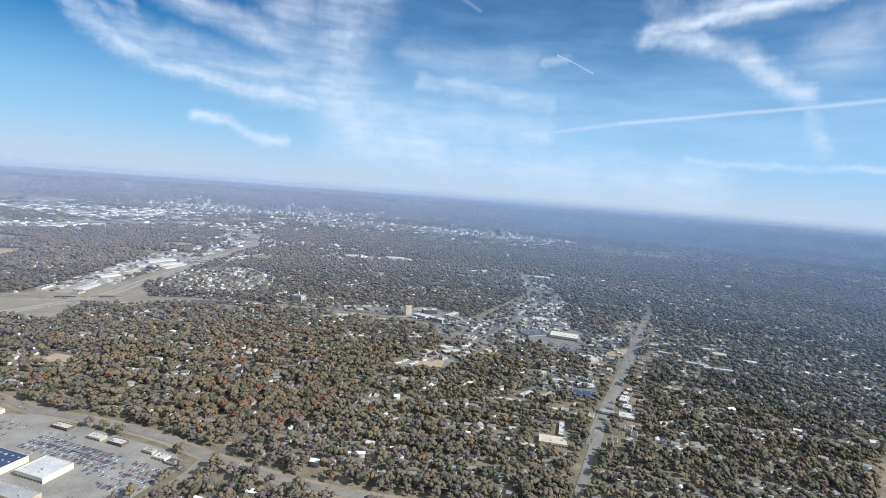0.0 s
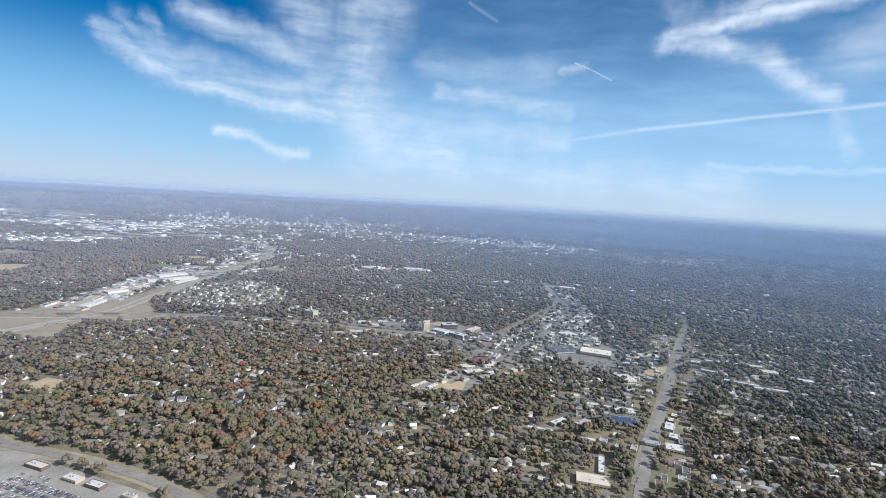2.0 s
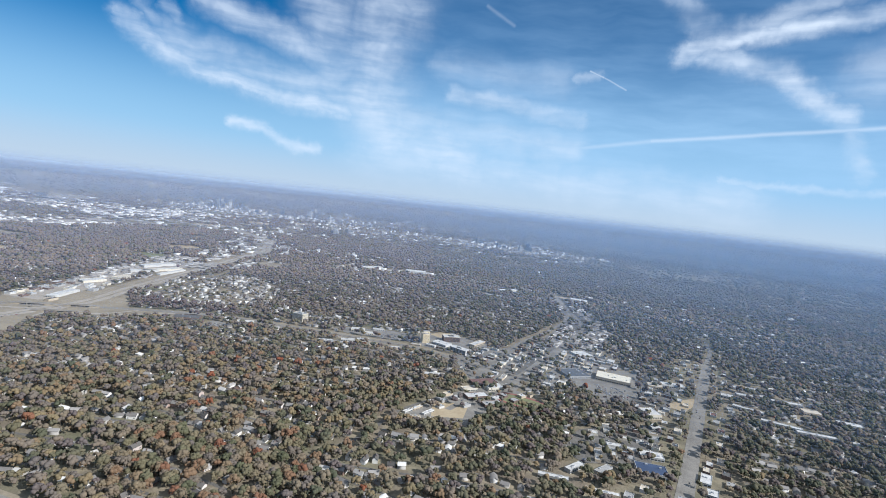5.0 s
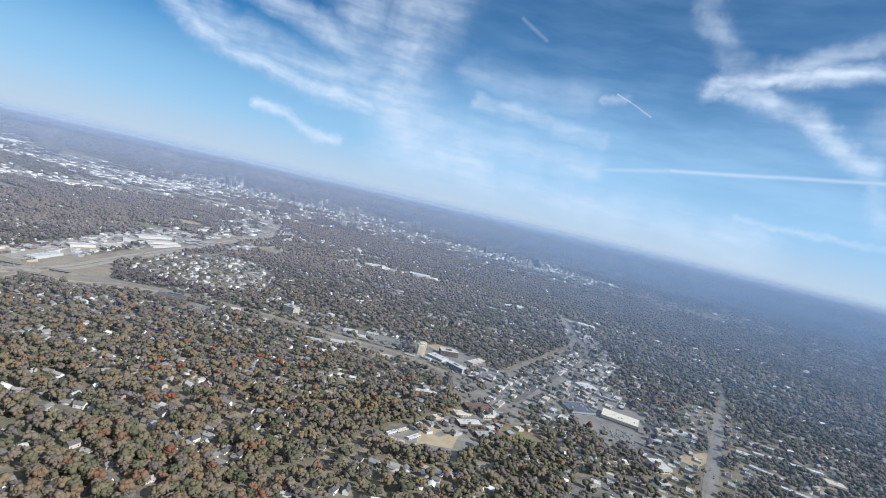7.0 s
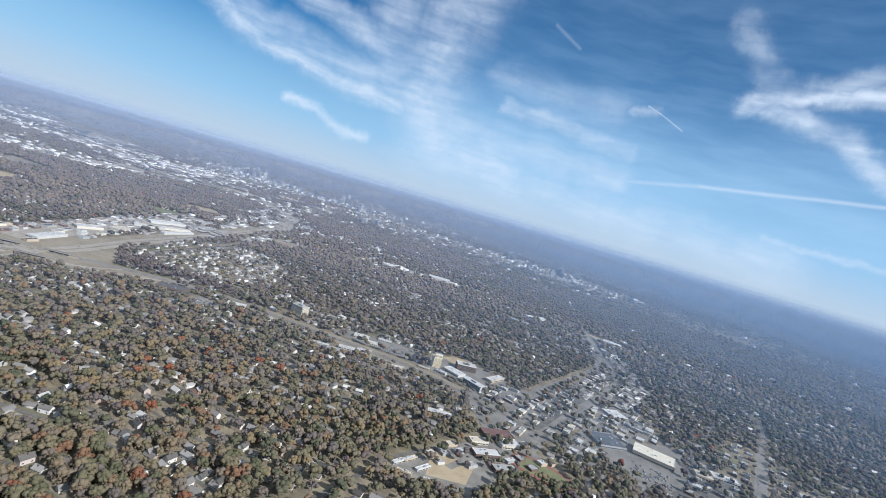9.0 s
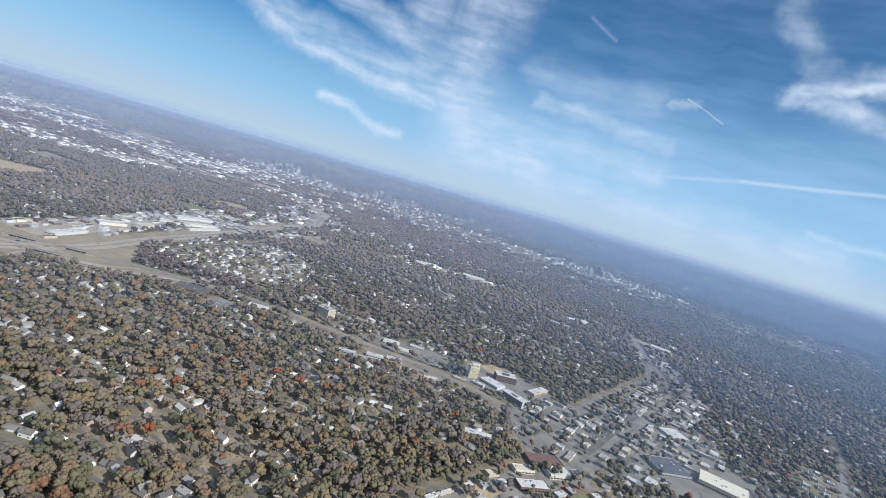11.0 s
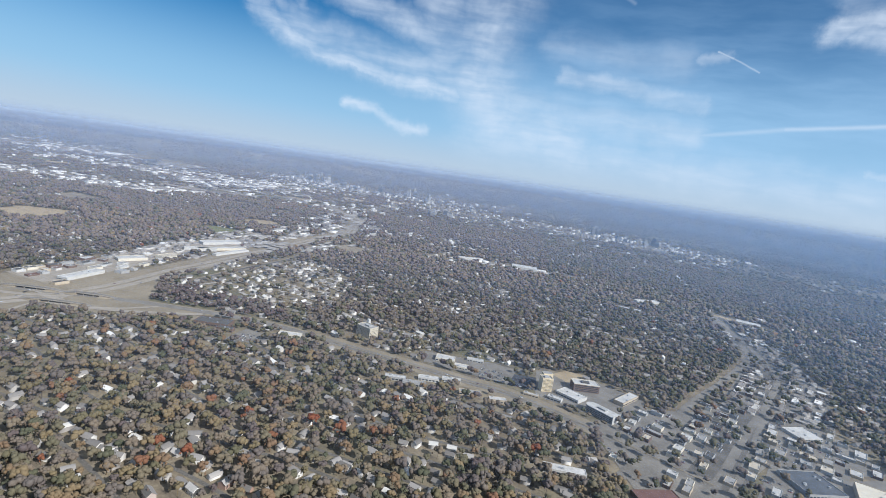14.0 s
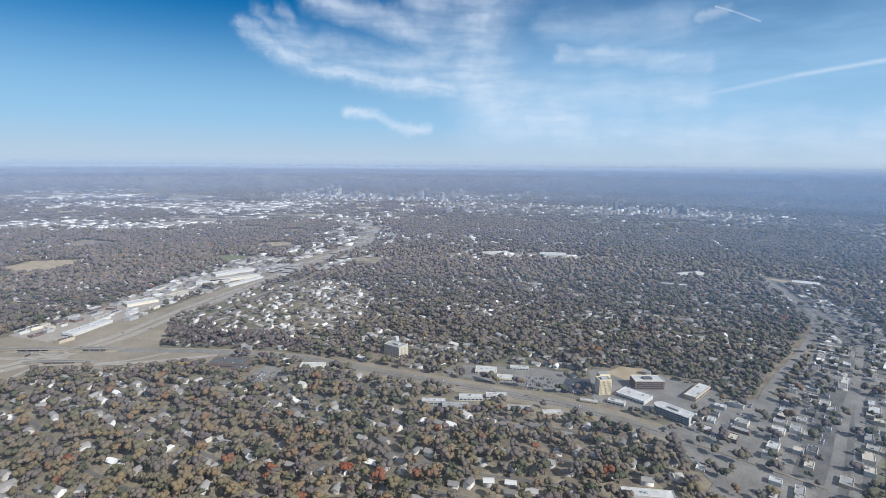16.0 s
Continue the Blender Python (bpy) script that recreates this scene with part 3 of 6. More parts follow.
YARDS = []
yards([(-2900, 2880), (-2311, 3180), (-1271, 3040), (-900, 2600), (-980, 2180), (-1250, 2350), (-1700, 2560), (-2300, 2500)], 170, 22, 71, "pale yards and lots of the far industrial land", 30, 130, 10, 30)
yards([(-1850, 1830), (-1300, 1900), (-1050, 2160), (-1150, 2220), (-1420, 2060), (-1880, 1990)], 60, 8, 72, "pale yards along the far road", 24, 90, 8, 20)
yards([(-690, 1420), (-640, 1700), (-680, 1950), (-720, 2180), (-860, 2420), (-780, 2520), (-560, 2240), (-470, 2000), (-440, 1700), (-480, 1440)], 130, 82, 73, "pale yards and car parks along the highway", 16, 70, 8, 24, 0.45)
yards([(-2150, 3280), (-1000, 3850), (-250, 3700), (-900, 3250)], 90, 5, 74, "pale lots and streets round the far city", 20, 80, 10, 30)
yards([(-350, 3000), (780, 2850), (700, 3200), (-250, 3350)], 60, -4, 75, "pale lots of the far suburb centre", 18, 60, 8, 22)
yards([(-330, 1700), (170, 1760), (160, 1840), (-300, 1820)], 22, 5, 76, "pale lots along the wooded road", 14, 50, 5, 10, 0.3)
yards([(-500, 1120), (-470, 1370), (-330, 1400), (-250, 1180), (-330, 1110)], 46, -25, 77, "pale drives and yards of the housing estate", 12, 46, 3, 6, 0.0)


def oval(cx, cy, a, b, rot, z, mat, name, label):
    pts = []
    for k in range(40):
        t = 2 * math.pi * k / 40
        x, y = a * math.copysign(abs(math.cos(t)) ** 0.7, math.cos(t)), b * math.copysign(abs(math.sin(t)) ** 0.7, math.sin(t))
        pts.append((cx + x * math.cos(rot) - y * math.sin(rot), cy + x * math.sin(rot) + y * math.cos(rot)))
    return openland(pts, mat, label, "sports field", name, z)


oval(147, 811, 34, 20, -0.5, 0.13, M_TRACK, "running_track", "oval running track beside the school")
oval(147, 811, 29, 15, -0.5, 0.17, M_TURF, "field", "faded green sports turf inside the track")

# ---- buildings ----
rng = np.random.default_rng(7)
BUILDINGS = []      # (x, y, half size) of what is built, to keep trees and houses off
FLAT_CACHE = {}


def taken(x, y, r):
    return any((x - a) ** 2 + (y - b) ** 2 < (r + c) ** 2 for a, b, c in BUILDINGS)


def flat_meshes(w, d, h, roof, wall, units, seed):
    key = (round(w), round(d), round(h, 1), roof.name, wall.name, units, seed)
    if key in FLAT_CACHE:
        return FLAT_CACHE[key]
    r = random.Random(seed)
    a, b, t = w / 2, d / 2, 0.35
    out = {"wall": mesh_boxes("wall", [(-a, -b, 0, a, b, h)], wall),
           "roof": mesh_boxes("roof", [(-a + t, -b + t, h, a - t, b - t, h + 0.12)], roof),
           "parapet": mesh_boxes("parapet", [(-a, -b, h, a, -b + t, h + 0.6), (-a, b - t, h, a, b, h + 0.6), (-a, -b + t, h, -a + t, b - t, h + 0.6), (a - t, -b + t, h, a, b - t, h + 0.6)], wall),
           "units": []}
    for k in range(units):
        x, y, q = r.uniform(-a * 0.75, a * 0.75), r.uniform(-b * 0.7, b * 0.7), r.uniform(0.6, 1.3)
        out["units"].append((mesh_boxes("roof_unit", [(-q, -q * 0.7, 0, q, q * 0.7, 1.0), (-q * 0.5, -q * 0.4, 1.0, q * 0.5, q * 0.4, 1.15)], M_UNIT), x, y))
    n = max(2, int(w / 3.2))
    out["window"] = mesh_boxes("window", [(-w / n * 0.36, -0.06, 0, w / n * 0.36, 0.06, min(1.3, h * 0.4))], M_GLASS)
    out["n"] = n
    FLAT_CACHE[key] = out
    return out


def flat_building(name, x, y, w, d, h, rot, roof, wall, label, category, units=2, windows=True, seed=1, group=""):
    h = h * 0.68
    m = flat_meshes(w, d, h, roof, wall, units, seed)
    e = tagged(new(name), label, category, group)
    e.matrix_basis = pose(x, y, 0, 0, 0, rot)
    child("wall", m["wall"], e)
    child("roof", m["roof"], e)
    child("parapet", m["parapet"], e)
    for me, ux, uy in m["units"]:
        child("roof_unit", me, e, "", pose(ux, uy, h + 0.12))
    if windows:
        for k in range(m["n"]):
            child("window", m["window"], e, "", pose(-w / 2 + (k + 0.5) * w / m["n"], -d / 2 - 0.03, h * 0.22))
    BUILDINGS.append((x, y, 0.5 * math.hypot(w, d)))
    OPEN_RECTS.append((x, y, w / 2 + (6 if y < 1300 else 12), d / 2 + (7 if y < 1300 else 14), radians(rot)))
    return e


def pane_grid(parent, w, h, z0, rows, cols, face, depth, pw, ph, me):
    """Windows one by one on a face; face is the angle of its outward side."""
    for i in range(rows):
        for j in range(cols):
            u = -w / 2 + (j + 0.5) * w / cols
            z = z0 + (i + 0.5) * h / rows - ph / 2
            child("window", me, parent, "", pose(0, 0, 0, 0, 0, face) @ pose(u, -depth - 0.03, z))


# the cream office tower, its dark car park and the brick offices
def office_tower(x, y, rot):
    e = tagged(new("office_tower"), "cream precast office tower with ribbed walls and a taller rear block", "tower")
    e.matrix_basis = pose(x, y, 0, 0, 0, rot)
    H = 14.6
    child("wall", mesh_boxes("wall", [(-6, -5, 0, 6, 5, H)], M_TOWER), e)
    child("rear_block", mesh_boxes("rear_block", [(-1.5, 5.0, 0, 9.5, 12, H + 2.2)], M_TOWER), e)
    child("roof", mesh_boxes("roof", [(-5.5, -4.5, H, 5.5, 4.5, H + 0.15)], M_GREYROOF), e)
    child("parapet", mesh_boxes("parapet", [(-6.1, -5.1, H, 6.1, -4.6, H + 0.9), (-6.1, 4.6, H, 6.1, 5.0, H + 0.9), (-6.1, -4.6, H, -5.6, 4.6, H + 0.9), (5.6, -4.6, H, 6.1, 4.6, H + 0.9)], M_TOWER), e)
    child("roof", mesh_boxes("roof", [(-1.1, 5.4, H + 2.2, 9.1, 11.6, H + 2.35)], M_GREYROOF), e)
    child("penthouse", mesh_boxes("penthouse", [(-3, -2.5, H + 0.15, 2, 2, H + 1.7)], M_GREYWALL), e)
    rib = mesh_boxes("rib", [(-0.16, -0.3, 0, 0.16, 0, H - 0.4)], M_TOWER)
    for k in range(10):
        child("rib", rib, e, "", pose(-5.8 + 11.6 * k / 9, -5, 0.3))
    rib2 = mesh_boxes("rib", [(0, -0.16, 0, 0.3, 0.16, H - 0.4)], M_TOWER)
    for k in range(6):
        child("rib", rib2, e, "", pose(6, -4.6 + 9.2 * k / 5, 0.3))
    win = mesh_boxes("window", [(-0.13, -0.05, 0, 0.13, 0.05, 0.55)], M_GLASS)
    pane_grid(e, 11.6, H - 1.5, 1.0, 8, 9, 0, 5, 0.5, 0.9, win)
    pane_grid(e, 9.2, H - 1.5, 1.0, 8, 5, 90, 6, 0.5, 0.9, win)
    BUILDINGS.append((x, y, 12))
    OPEN_RECTS.append((x, y + 3, 12, 13, radians(rot)))


def slab_block(x, y, rot):
    e = tagged(new("office_block"), "pale square office block with window bands and a white stair tower", "office building")
    e.matrix_basis = pose(x, y, 0, 0, 0, rot)
    child("wall", mesh_boxes("wall", [(-11, -8, 0, 11, 8, 12.6)], M_STONEWALL), e)
    child("roof", mesh_boxes("roof", [(-10.5, -7.5, 12.6, 10.5, 7.5, 12.75)], M_GREYROOF), e)
    child("parapet", mesh_boxes("parapet", [(-11.1, -8.1, 12.6, 11.1, -7.6, 13.3), (-11.1, 7.6, 12.6, 11.1, 8.1, 13.3), (-11.1, -7.6, 12.6, -10.6, 7.6, 13.3), (10.6, -7.6, 12.6, 11.1, 7.6, 13.3)], M_STONEWALL), e)
    child("stair_tower", mesh_boxes("stair_tower", [(-10.0, 8.1, 0, -6.4, 12, 17.4)], M_WHITEWALL), e, "white windowless stair tower")
    child("penthouse", mesh_boxes("penthouse", [(-2, -3, 12.75, 5, 3, 14.6)], M_GREYWALL), e)
    win = mesh_boxes("window", [(-0.34, -0.05, 0, 0.34, 0.05, 0.8)], M_GLASS)
    pane_grid(e, 21, 11.6, 0.6, 6, 9, 0, 8, 1.7, 1.2, win)
    pane_grid(e, 15, 11.6, 0.6, 6, 6, 90, 11, 1.7, 1.2, win)
    pane_grid(e, 15, 11.6, 0.6, 6, 6, -90, 11, 1.7, 1.2, win)
    BUILDINGS.append((x, y, 13))
    OPEN_RECTS.append((x, y - 4, 19, 22, radians(rot)))


def brick_block(x, y, rot):
    e = tagged(new("office_building"), "red-brown brick office building with pale roof and dark window bands", "office building")
    e.matrix_basis = pose(x, y, 0, 0, 0, rot)
    a, b, H = 14.5, 7.5, 8.6
    child("wall", mesh_boxes("wall", [(-a, -b, 0, a, b, H)], M_BRICK), e)
    child("roof", mesh_boxes("roof", [(-a + .5, -b + .5, H, a - .5, b - .5, H + .15)], M_WHITEROOF), e)
    child("parapet", mesh_boxes("parapet", [(-a - .1, -b - .1, H, a + .1, -b + .4, H + .7), (-a - .1, b - .4, H, a + .1, b + .1, H + .7), (-a - .1, -b + .4, H, -a + .4, b - .4, H + .7), (a - .4, -b + .4, H, a + .1, b - .4, H + .7)], M_CREAM), e)
    child("penthouse", mesh_boxes("penthouse", [(-5, -3, H + .15, 4, 2, H + 1.6)], M_DARKROOF), e)
    win = mesh_boxes("window", [(-0.95, -0.05, 0, 0.95, 0.05, 0.8)], M_GLASS)
    pane_grid(e, 26, H - 1, 0.6, 4, 11, 0, b, 1.9, 0.8, win)
    pane_grid(e, 14, H - 1, 0.6, 4, 5, 90, a, 1.9, 0.8, win)
    BUILDINGS.append((x, y, 17))
    OPEN_RECTS.append((x, y, 17, 10, radians(rot)))


def curved_hotel(x, y, rot):
    e = tagged(new("hotel"), "pale four-storey hotel with a rounded end and window bands", "hotel")
    e.matrix_basis = pose(x, y, 0, 0, 0, rot)
    a, b, H = 16.0, 6.5, 7.2

    def plan(k):
        """The outline: straight sides, a half-round west end."""
        pts = [(a + k, -b - k), (a + k, b + k)]
        for i in range(13):
            t = math.pi / 2 + math.pi * i / 12
            pts.append((-a + 5 + (b + k) * math.cos(t), (b + k) * math.sin(t)))
        return pts

    def prism(name, k, z0, z1, mat, parent, label=""):
        p = plan(k)
        n = len(p)
        vs = [(u, v, z0) for u, v in p] + [(u, v, z1) for u, v in p]
        fs = [(i, (i + 1) % n, n + (i + 1) % n, n + i) for i in range(n)] + [tuple(range(n, 2 * n)), tuple(range(n - 1, -1, -1))]
        return child(name, mesh_poly(name, vs, fs, mat), parent, label)
    prism("wall", 0, 0, H, M_GREYWALL, e)
    for k in range(4):
        prism("window_band", 0.06, 0.6 + k * 1.75, 1.5 + k * 1.75, M_GLASS, e, "dark glass window band")
    prism("parapet", 0.18, H, H + 0.5, M_WHITEWALL, e)
    prism("roof", -0.5, H + 0.5, H + 0.56, M_WHITEROOF, e)
    child("end_wall", mesh_boxes("end_wall", [(a + 0.2, -b - 0.3, 0, a + 0.9, b + 0.3, H + 1.2)], M_WHITEWALL), e, "blank white end wall")
    child("penthouse", mesh_boxes("penthouse", [(-4, -2.5, H + 0.56, 5, 2.5, H + 2.2)], M_GREYWALL), e)
    pil = mesh_boxes("pilaster", [(-0.2, -0.22, 0, 0.2, 0.0, H)], M_GREYWALL)
    for k in range(9):
        child("pilaster", pil, e, "", pose(-9.5 + k * 3.1, -b - 0.05, 0))
    BUILDINGS.append((x, y, 15))
    OPEN_RECTS.append((x, y, a + 4, b + 5, radians(rot)))


office_tower(18.5, 1035, 20)
slab_block(-205, 1089, -24)
curved_hotel(75, 997, -39)
brick_block(63, 1060, 12)

W, GY, TN, DK, RD = M_WHITEROOF, M_GREYROOF, M_TANROOF, M_DARKROOF, M_REDROOF
PLACED = [
    # name, x, y, w, d, h, rot, roof, wall, label, category
    ("retail_building", 47, 1031, 28, 19, 5, -35, W, M_WHITEWALL, "low white-roofed hall between the office buildings", "hall"),
    ("shop", 29, 1013, 15, 7, 4.5, -20, W, M_WHITEWALL, "small white shop with flat roof on the arterial", "shop"),
    ("shop", 4, 1011, 16, 5, 3, -8, W, M_TANWALL, "narrow pale shop beside the arterial", "shop"),
    ("store", -98, 1061, 22, 14, 5, 2, W, M_CREAM, "white-roofed store beside the arterial", "store"),
    ("store", -77, 1047, 16, 10, 4, 2, W, M_CREAM, "small white-roofed store beside the arterial", "store"),
    ("shop", -64, 1077, 20, 6, 4, 3, W, M_WHITEWALL, "narrow white-roofed shop at the wood's edge", "shop"),
    ("motel_building", 108, 1052, 38, 11, 6, 56, W, M_TANWALL, "long pale motel wing with flat roof", "motel"),
    ("community_hall", -281, 1032, 26, 10, 5, 12, W, M_CREAM, "white-roofed hall in a dry lot", "hall"),
    ("school_building", -372, 1020, 40, 20, 6, 10, DK, M_BRICK, "dark flat-roofed school with courtyard wings", "school"),
    ("school_building", -349, 1007, 18, 9, 6, 10, DK, M_BRICK, "dark flat-roofed school wing", "school"),
    ("apartment_building", -136, 977, 22, 7, 5, 10, W, M_GREYWALL, "pale low apartment block among trees", "apartment building"),
    ("apartment_building", -104, 993, 22, 7, 5, 10, W, M_WHITEWALL, "white low apartment block among trees", "apartment building"),
    ("apartment_building", -81, 1002, 20, 6, 5, 10, W, M_WHITEWALL, "white low apartment block near the arterial", "apartment building"),
    ("apartment_building", -115, 973, 24, 7, 5, 10, GY, M_GREYWALL, "grey-roofed low apartment block", "apartment building"),
    ("apartment_building", -58, 980, 22, 7, 5, 10, GY, M_TANWALL, "tan low apartment block near the arterial", "apartment building"),
    ("apartment_building", -29, 977, 18, 8, 5, 14, W, M_TANWALL, "pale low apartment block near the arterial", "apartment building"),
    ("church_hall", 33, 872, 34, 9, 5, 4, W, M_WHITEWALL, "long white-roofed hall among trees", "hall"),
    ("school_building", 89, 810, 30, 14, 5, 24, W, M_BRICK, "white-roofed brick school wing", "school"),
    ("school_building", 107, 789, 26, 12, 5, 24, GY, M_BRICK, "grey-roofed brick school wing", "school"),
    ("school_building", 115, 847, 24, 16, 6, 24, W, M_CREAM, "white-roofed school gymnasium beside the track", "school"),
    ("supermarket", 248, 946, 38, 36, 5, 19, M_SLATEROOF, M_GREYWALL, "wide slate-grey roofed market hall in the shopping district", "store"),
    ("store", 291, 1061, 30, 24, 4, 25, W, M_WHITEWALL, "white-roofed store among car parks", "store"),
    ("school_building", 103, 862, 36, 20, 5, 22, RD, M_BRICK, "red-roofed brick school building", "school"),
    ("school_building", 81, 833, 20, 10, 5, 24, TN, M_CREAM, "tan-roofed cream school building", "school"),
    ("portable_classroom", 6, 744, 13, 4, 3, 52, W, M_WHITEWALL, "white-roofed portable classroom by the street", "classroom"),
    ("portable_classroom", 16, 755, 16, 4, 3, 52, W, M_TANWALL, "white-roofed portable classroom by the field", "classroom"),
    ("portable_classroom", 29, 746, 18, 4, 3, 52, W, M_WHITEWALL, "long white-roofed classroom by the field", "classroom"),
    ("portable_classroom", 14, 730, 14, 4, 3, -8, TN, M_TANWALL, "tan-roofed classroom by the street", "classroom"),
    ("portable_classroom", 39, 728, 16, 4, 3, -8, W, M_TANWALL, "pale classroom beside the field", "classroom"),
    ("department_store", 307, 939, 50, 33, 8, -22, M_CREAM, M_TANWALL, "large cream-roofed store behind its car park", "store"),
    ("store", 397, 939, 34, 14, 5, -5, W, M_WHITEWALL, "white-roofed store by the avenue", "store"),
    ("store", 366, 928, 22, 16, 5, -10, TN, M_TANWALL, "tan-roofed store by the avenue", "store"),
    ("store", 341, 889, 22, 10, 5, -15, W, M_GREYWALL, "white-roofed shop by the car park", "shop"),
    ("church", 311, 811, 20, 22, 8, 12, W, M_CREAM, "tall white-roofed hall among shops", "hall"),
    ("shop", 301, 772, 14, 12, 4, 10, W, M_GREYWALL, "white-roofed shop near the avenue", "shop"),
    ("shop", 265, 693, 24, 14, 5, -12, W, M_WHITEWALL, "white-roofed commercial building beside the avenue", "shop"),
    ("apartment_building", 252, 661, 30, 22, 5, -12, M_BLUEROOF, M_GREYWALL, "grey-blue roofed yard building beside the avenue", "warehouse"),
    ("apartment_building", 147, 628, 28, 6, 5, -14, W, M_GREYWALL, "pale long apartment block in the woods", "apartment building"),
    ("apartment_building", 187, 609, 30, 6, 5, -14, W, M_TANWALL, "tan long apartment block in the woods", "apartment building"),
    ("apartment_building", 173, 651, 24, 7, 5, 40, W, M_GREYWALL, "pale apartment block at the wood's edge", "apartment building"),
    ("apartment_building", 201, 651, 22, 7, 5, 40, GY, M_GREYWALL, "grey-roofed apartment block at the wood's edge", "apartment building"),
    ("warehouse", 174, 526, 30, 18, 5, -15, TN, M_TANWALL, "tan flat-roofed shed beside the avenue", "warehouse"),
    ("storage_row", 192, 557, 6, 34, 3, -18, W, M_GREYWALL, "long white-roofed storage row", "storage"),
    ("shop", 303, 653, 10, 22, 4, -30, W, M_WHITEWALL, "white-roofed shop east of the avenue", "shop"),
    ("shop", 296, 627, 10, 14, 4, -30, W, M_GREYWALL, "white-roofed shop east of the avenue", "shop"),
    ("shop", 283, 598, 18, 16, 5, -20, W, M_TANWALL, "white-roofed square shop east of the avenue", "shop"),
    ("shop", 263, 607, 16, 10, 5, -20, GY, M_GREYWALL, "grey-roofed shop east of the avenue", "shop"),
    ("apartment_building", 471, 915, 22, 12, 5, -25, W, M_WHITEWALL, "white-roofed apartment block east of the avenue", "apartment building"),
    ("apartment_building", 471, 867, 38, 8, 5, -35, W, M_WHITEWALL, "long white apartment block east of the avenue", "apartment building"),
    ("apartment_building", 488, 821, 46, 8, 5, -28, W, M_WHITEWALL, "long white apartment block in the woods", "apartment building"),
    ("apartment_building", 518, 798, 46, 8, 5, -15, W, M_GREYWALL, "long pale apartment block in the woods", "apartment building"),
    ("apartment_building", 523, 961, 40, 10, 5, -5, GY, M_GREYWALL, "grey-roofed apartment block in the woods", "apartment building"),
    ("apartment_building", 555, 912, 42, 9, 5, -12, W, M_GREYWALL, "pale apartment block in the woods", "apartment building"),
    ("apartment_building", 570, 881, 24, 16, 6, -12, TN, M_TANWALL, "tan-roofed block in the woods", "apartment building"),
    ("apartment_building", 504, 926, 30, 8, 5, -12, W, M_GREYWALL, "pale long block in the woods", "apartment building"),
    ("apartment_building", 599, 847, 30, 12, 6, -20, W, M_WHITEWALL, "white block at the wood's edge", "apartment building"),
    ("warehouse", -619, 1087, 16, 62, 6, 0, W, M_WHITEWALL, "very long white warehouse beside the highway", "warehouse"),
    ("warehouse", -647, 1210, 20, 44, 6, -30, W, M_CREAM, "white-roofed warehouse beside the highway", "warehouse"),
    ("warehouse", -618, 1263, 24, 36, 7, -8, TN, M_CREAM, "pale tall warehouse beside the highway", "warehouse"),
    ("warehouse", -627, 1360, 14, 56, 6, -55, W, M_WHITEWALL, "long white shed of the industrial estate", "warehouse"),
    ("warehouse", -604, 1393, 14, 90, 6, -35, W, M_CREAM, "very long pale shed of the industrial estate", "warehouse"),
    ("warehouse", -640, 1443, 20, 80, 7, -30, W, M_WHITEWALL, "long white shed of the industrial estate", "warehouse"),
    ("warehouse", -575, 1378, 10, 84, 5, -12, W, M_WHITEWALL, "narrow long white shed beside the highway", "warehouse"),
    ("warehouse", -28, 1803, 62, 36, 8, 2, W, M_WHITEWALL, "large white-roofed hall in the woods", "warehouse"),
    ("warehouse", -166, 1801, 66, 12, 6, 28, W, M_WHITEWALL, "long white-roofed hall in the woods", "warehouse"),
    ("warehouse", 432, 1606, 44, 26, 7, -20, W, M_WHITEWALL, "white-roofed hall at the road junction", "warehouse"),
    ("hangar", 241, 1649, 60, 14, 6, 30, W, M_WHITEWALL, "long white-roofed hall in the woods", "warehouse"),
    ("shop", 187, 1540, 46, 10, 5, -12, W, M_GREYWALL, "pale strip of shops in the woods", "shop"),
]
# the shopping centre by its wide car park
PLACED += [
    ("shopping_centre", -328, 440, 56, 34, 8, -20, M_BLUEROOF, M_CREAM, "large shopping hall with a dark blue roof", "shopping centre"),
    ("shopping_centre", -274, 432, 30, 26, 7, -20, W, M_CREAM, "white-roofed shopping hall joined to the centre", "shopping centre"),
    ("shopping_centre", -281, 401, 52, 14, 5, -20, GY, M_TANWALL, "grey-roofed wing of the shopping centre", "shopping centre"),
    ("shopping_centre", -356, 406, 44, 22, 6, -20, TN, M_TANWALL, "tan-roofed wing of the shopping centre", "shopping centre"),
    ("restaurant", -307, 508, 20, 8, 4, -20, TN, M_BRICK, "tan-roofed brick restaurant by the car park", "restaurant"),
    ("restaurant", -266, 491, 15, 8, 4, -20, W, M_TANWALL, "white-roofed restaurant on a grass island", "restaurant"),
    ("restaurant", -243, 483, 16, 8, 4, -20, W, M_BRICK, "pale brick bank on a grass island", "bank"),
    ("restaurant", -209, 470, 10, 6, 4, -20, GY, M_TANWALL, "small grey-roofed shop on a grass island", "shop"),
    ("restaurant", -194, 460, 12, 7, 4, -20, W, M_CREAM, "small white shop by the access road", "shop"),
    ("garage_building", -181, 453, 12, 7, 4, -20, DK, M_TANWALL, "small dark-roofed garage by the access road", "shop"),
    ("store", -390, 530, 20, 16, 5, -20, TN, M_CREAM, "cream store at the edge of the car park", "store"),
]
for k, (nm, x, y, w, d, h, rot, rf, wl, lb, ct) in enumerate(PLACED):
    far = y > 1250
    flat_building(nm, x, y, w, d, h, rot, rf, wl, lb, ct, units=0 if far else (5 if w * d > 900 else 2), windows=not far, seed=k)

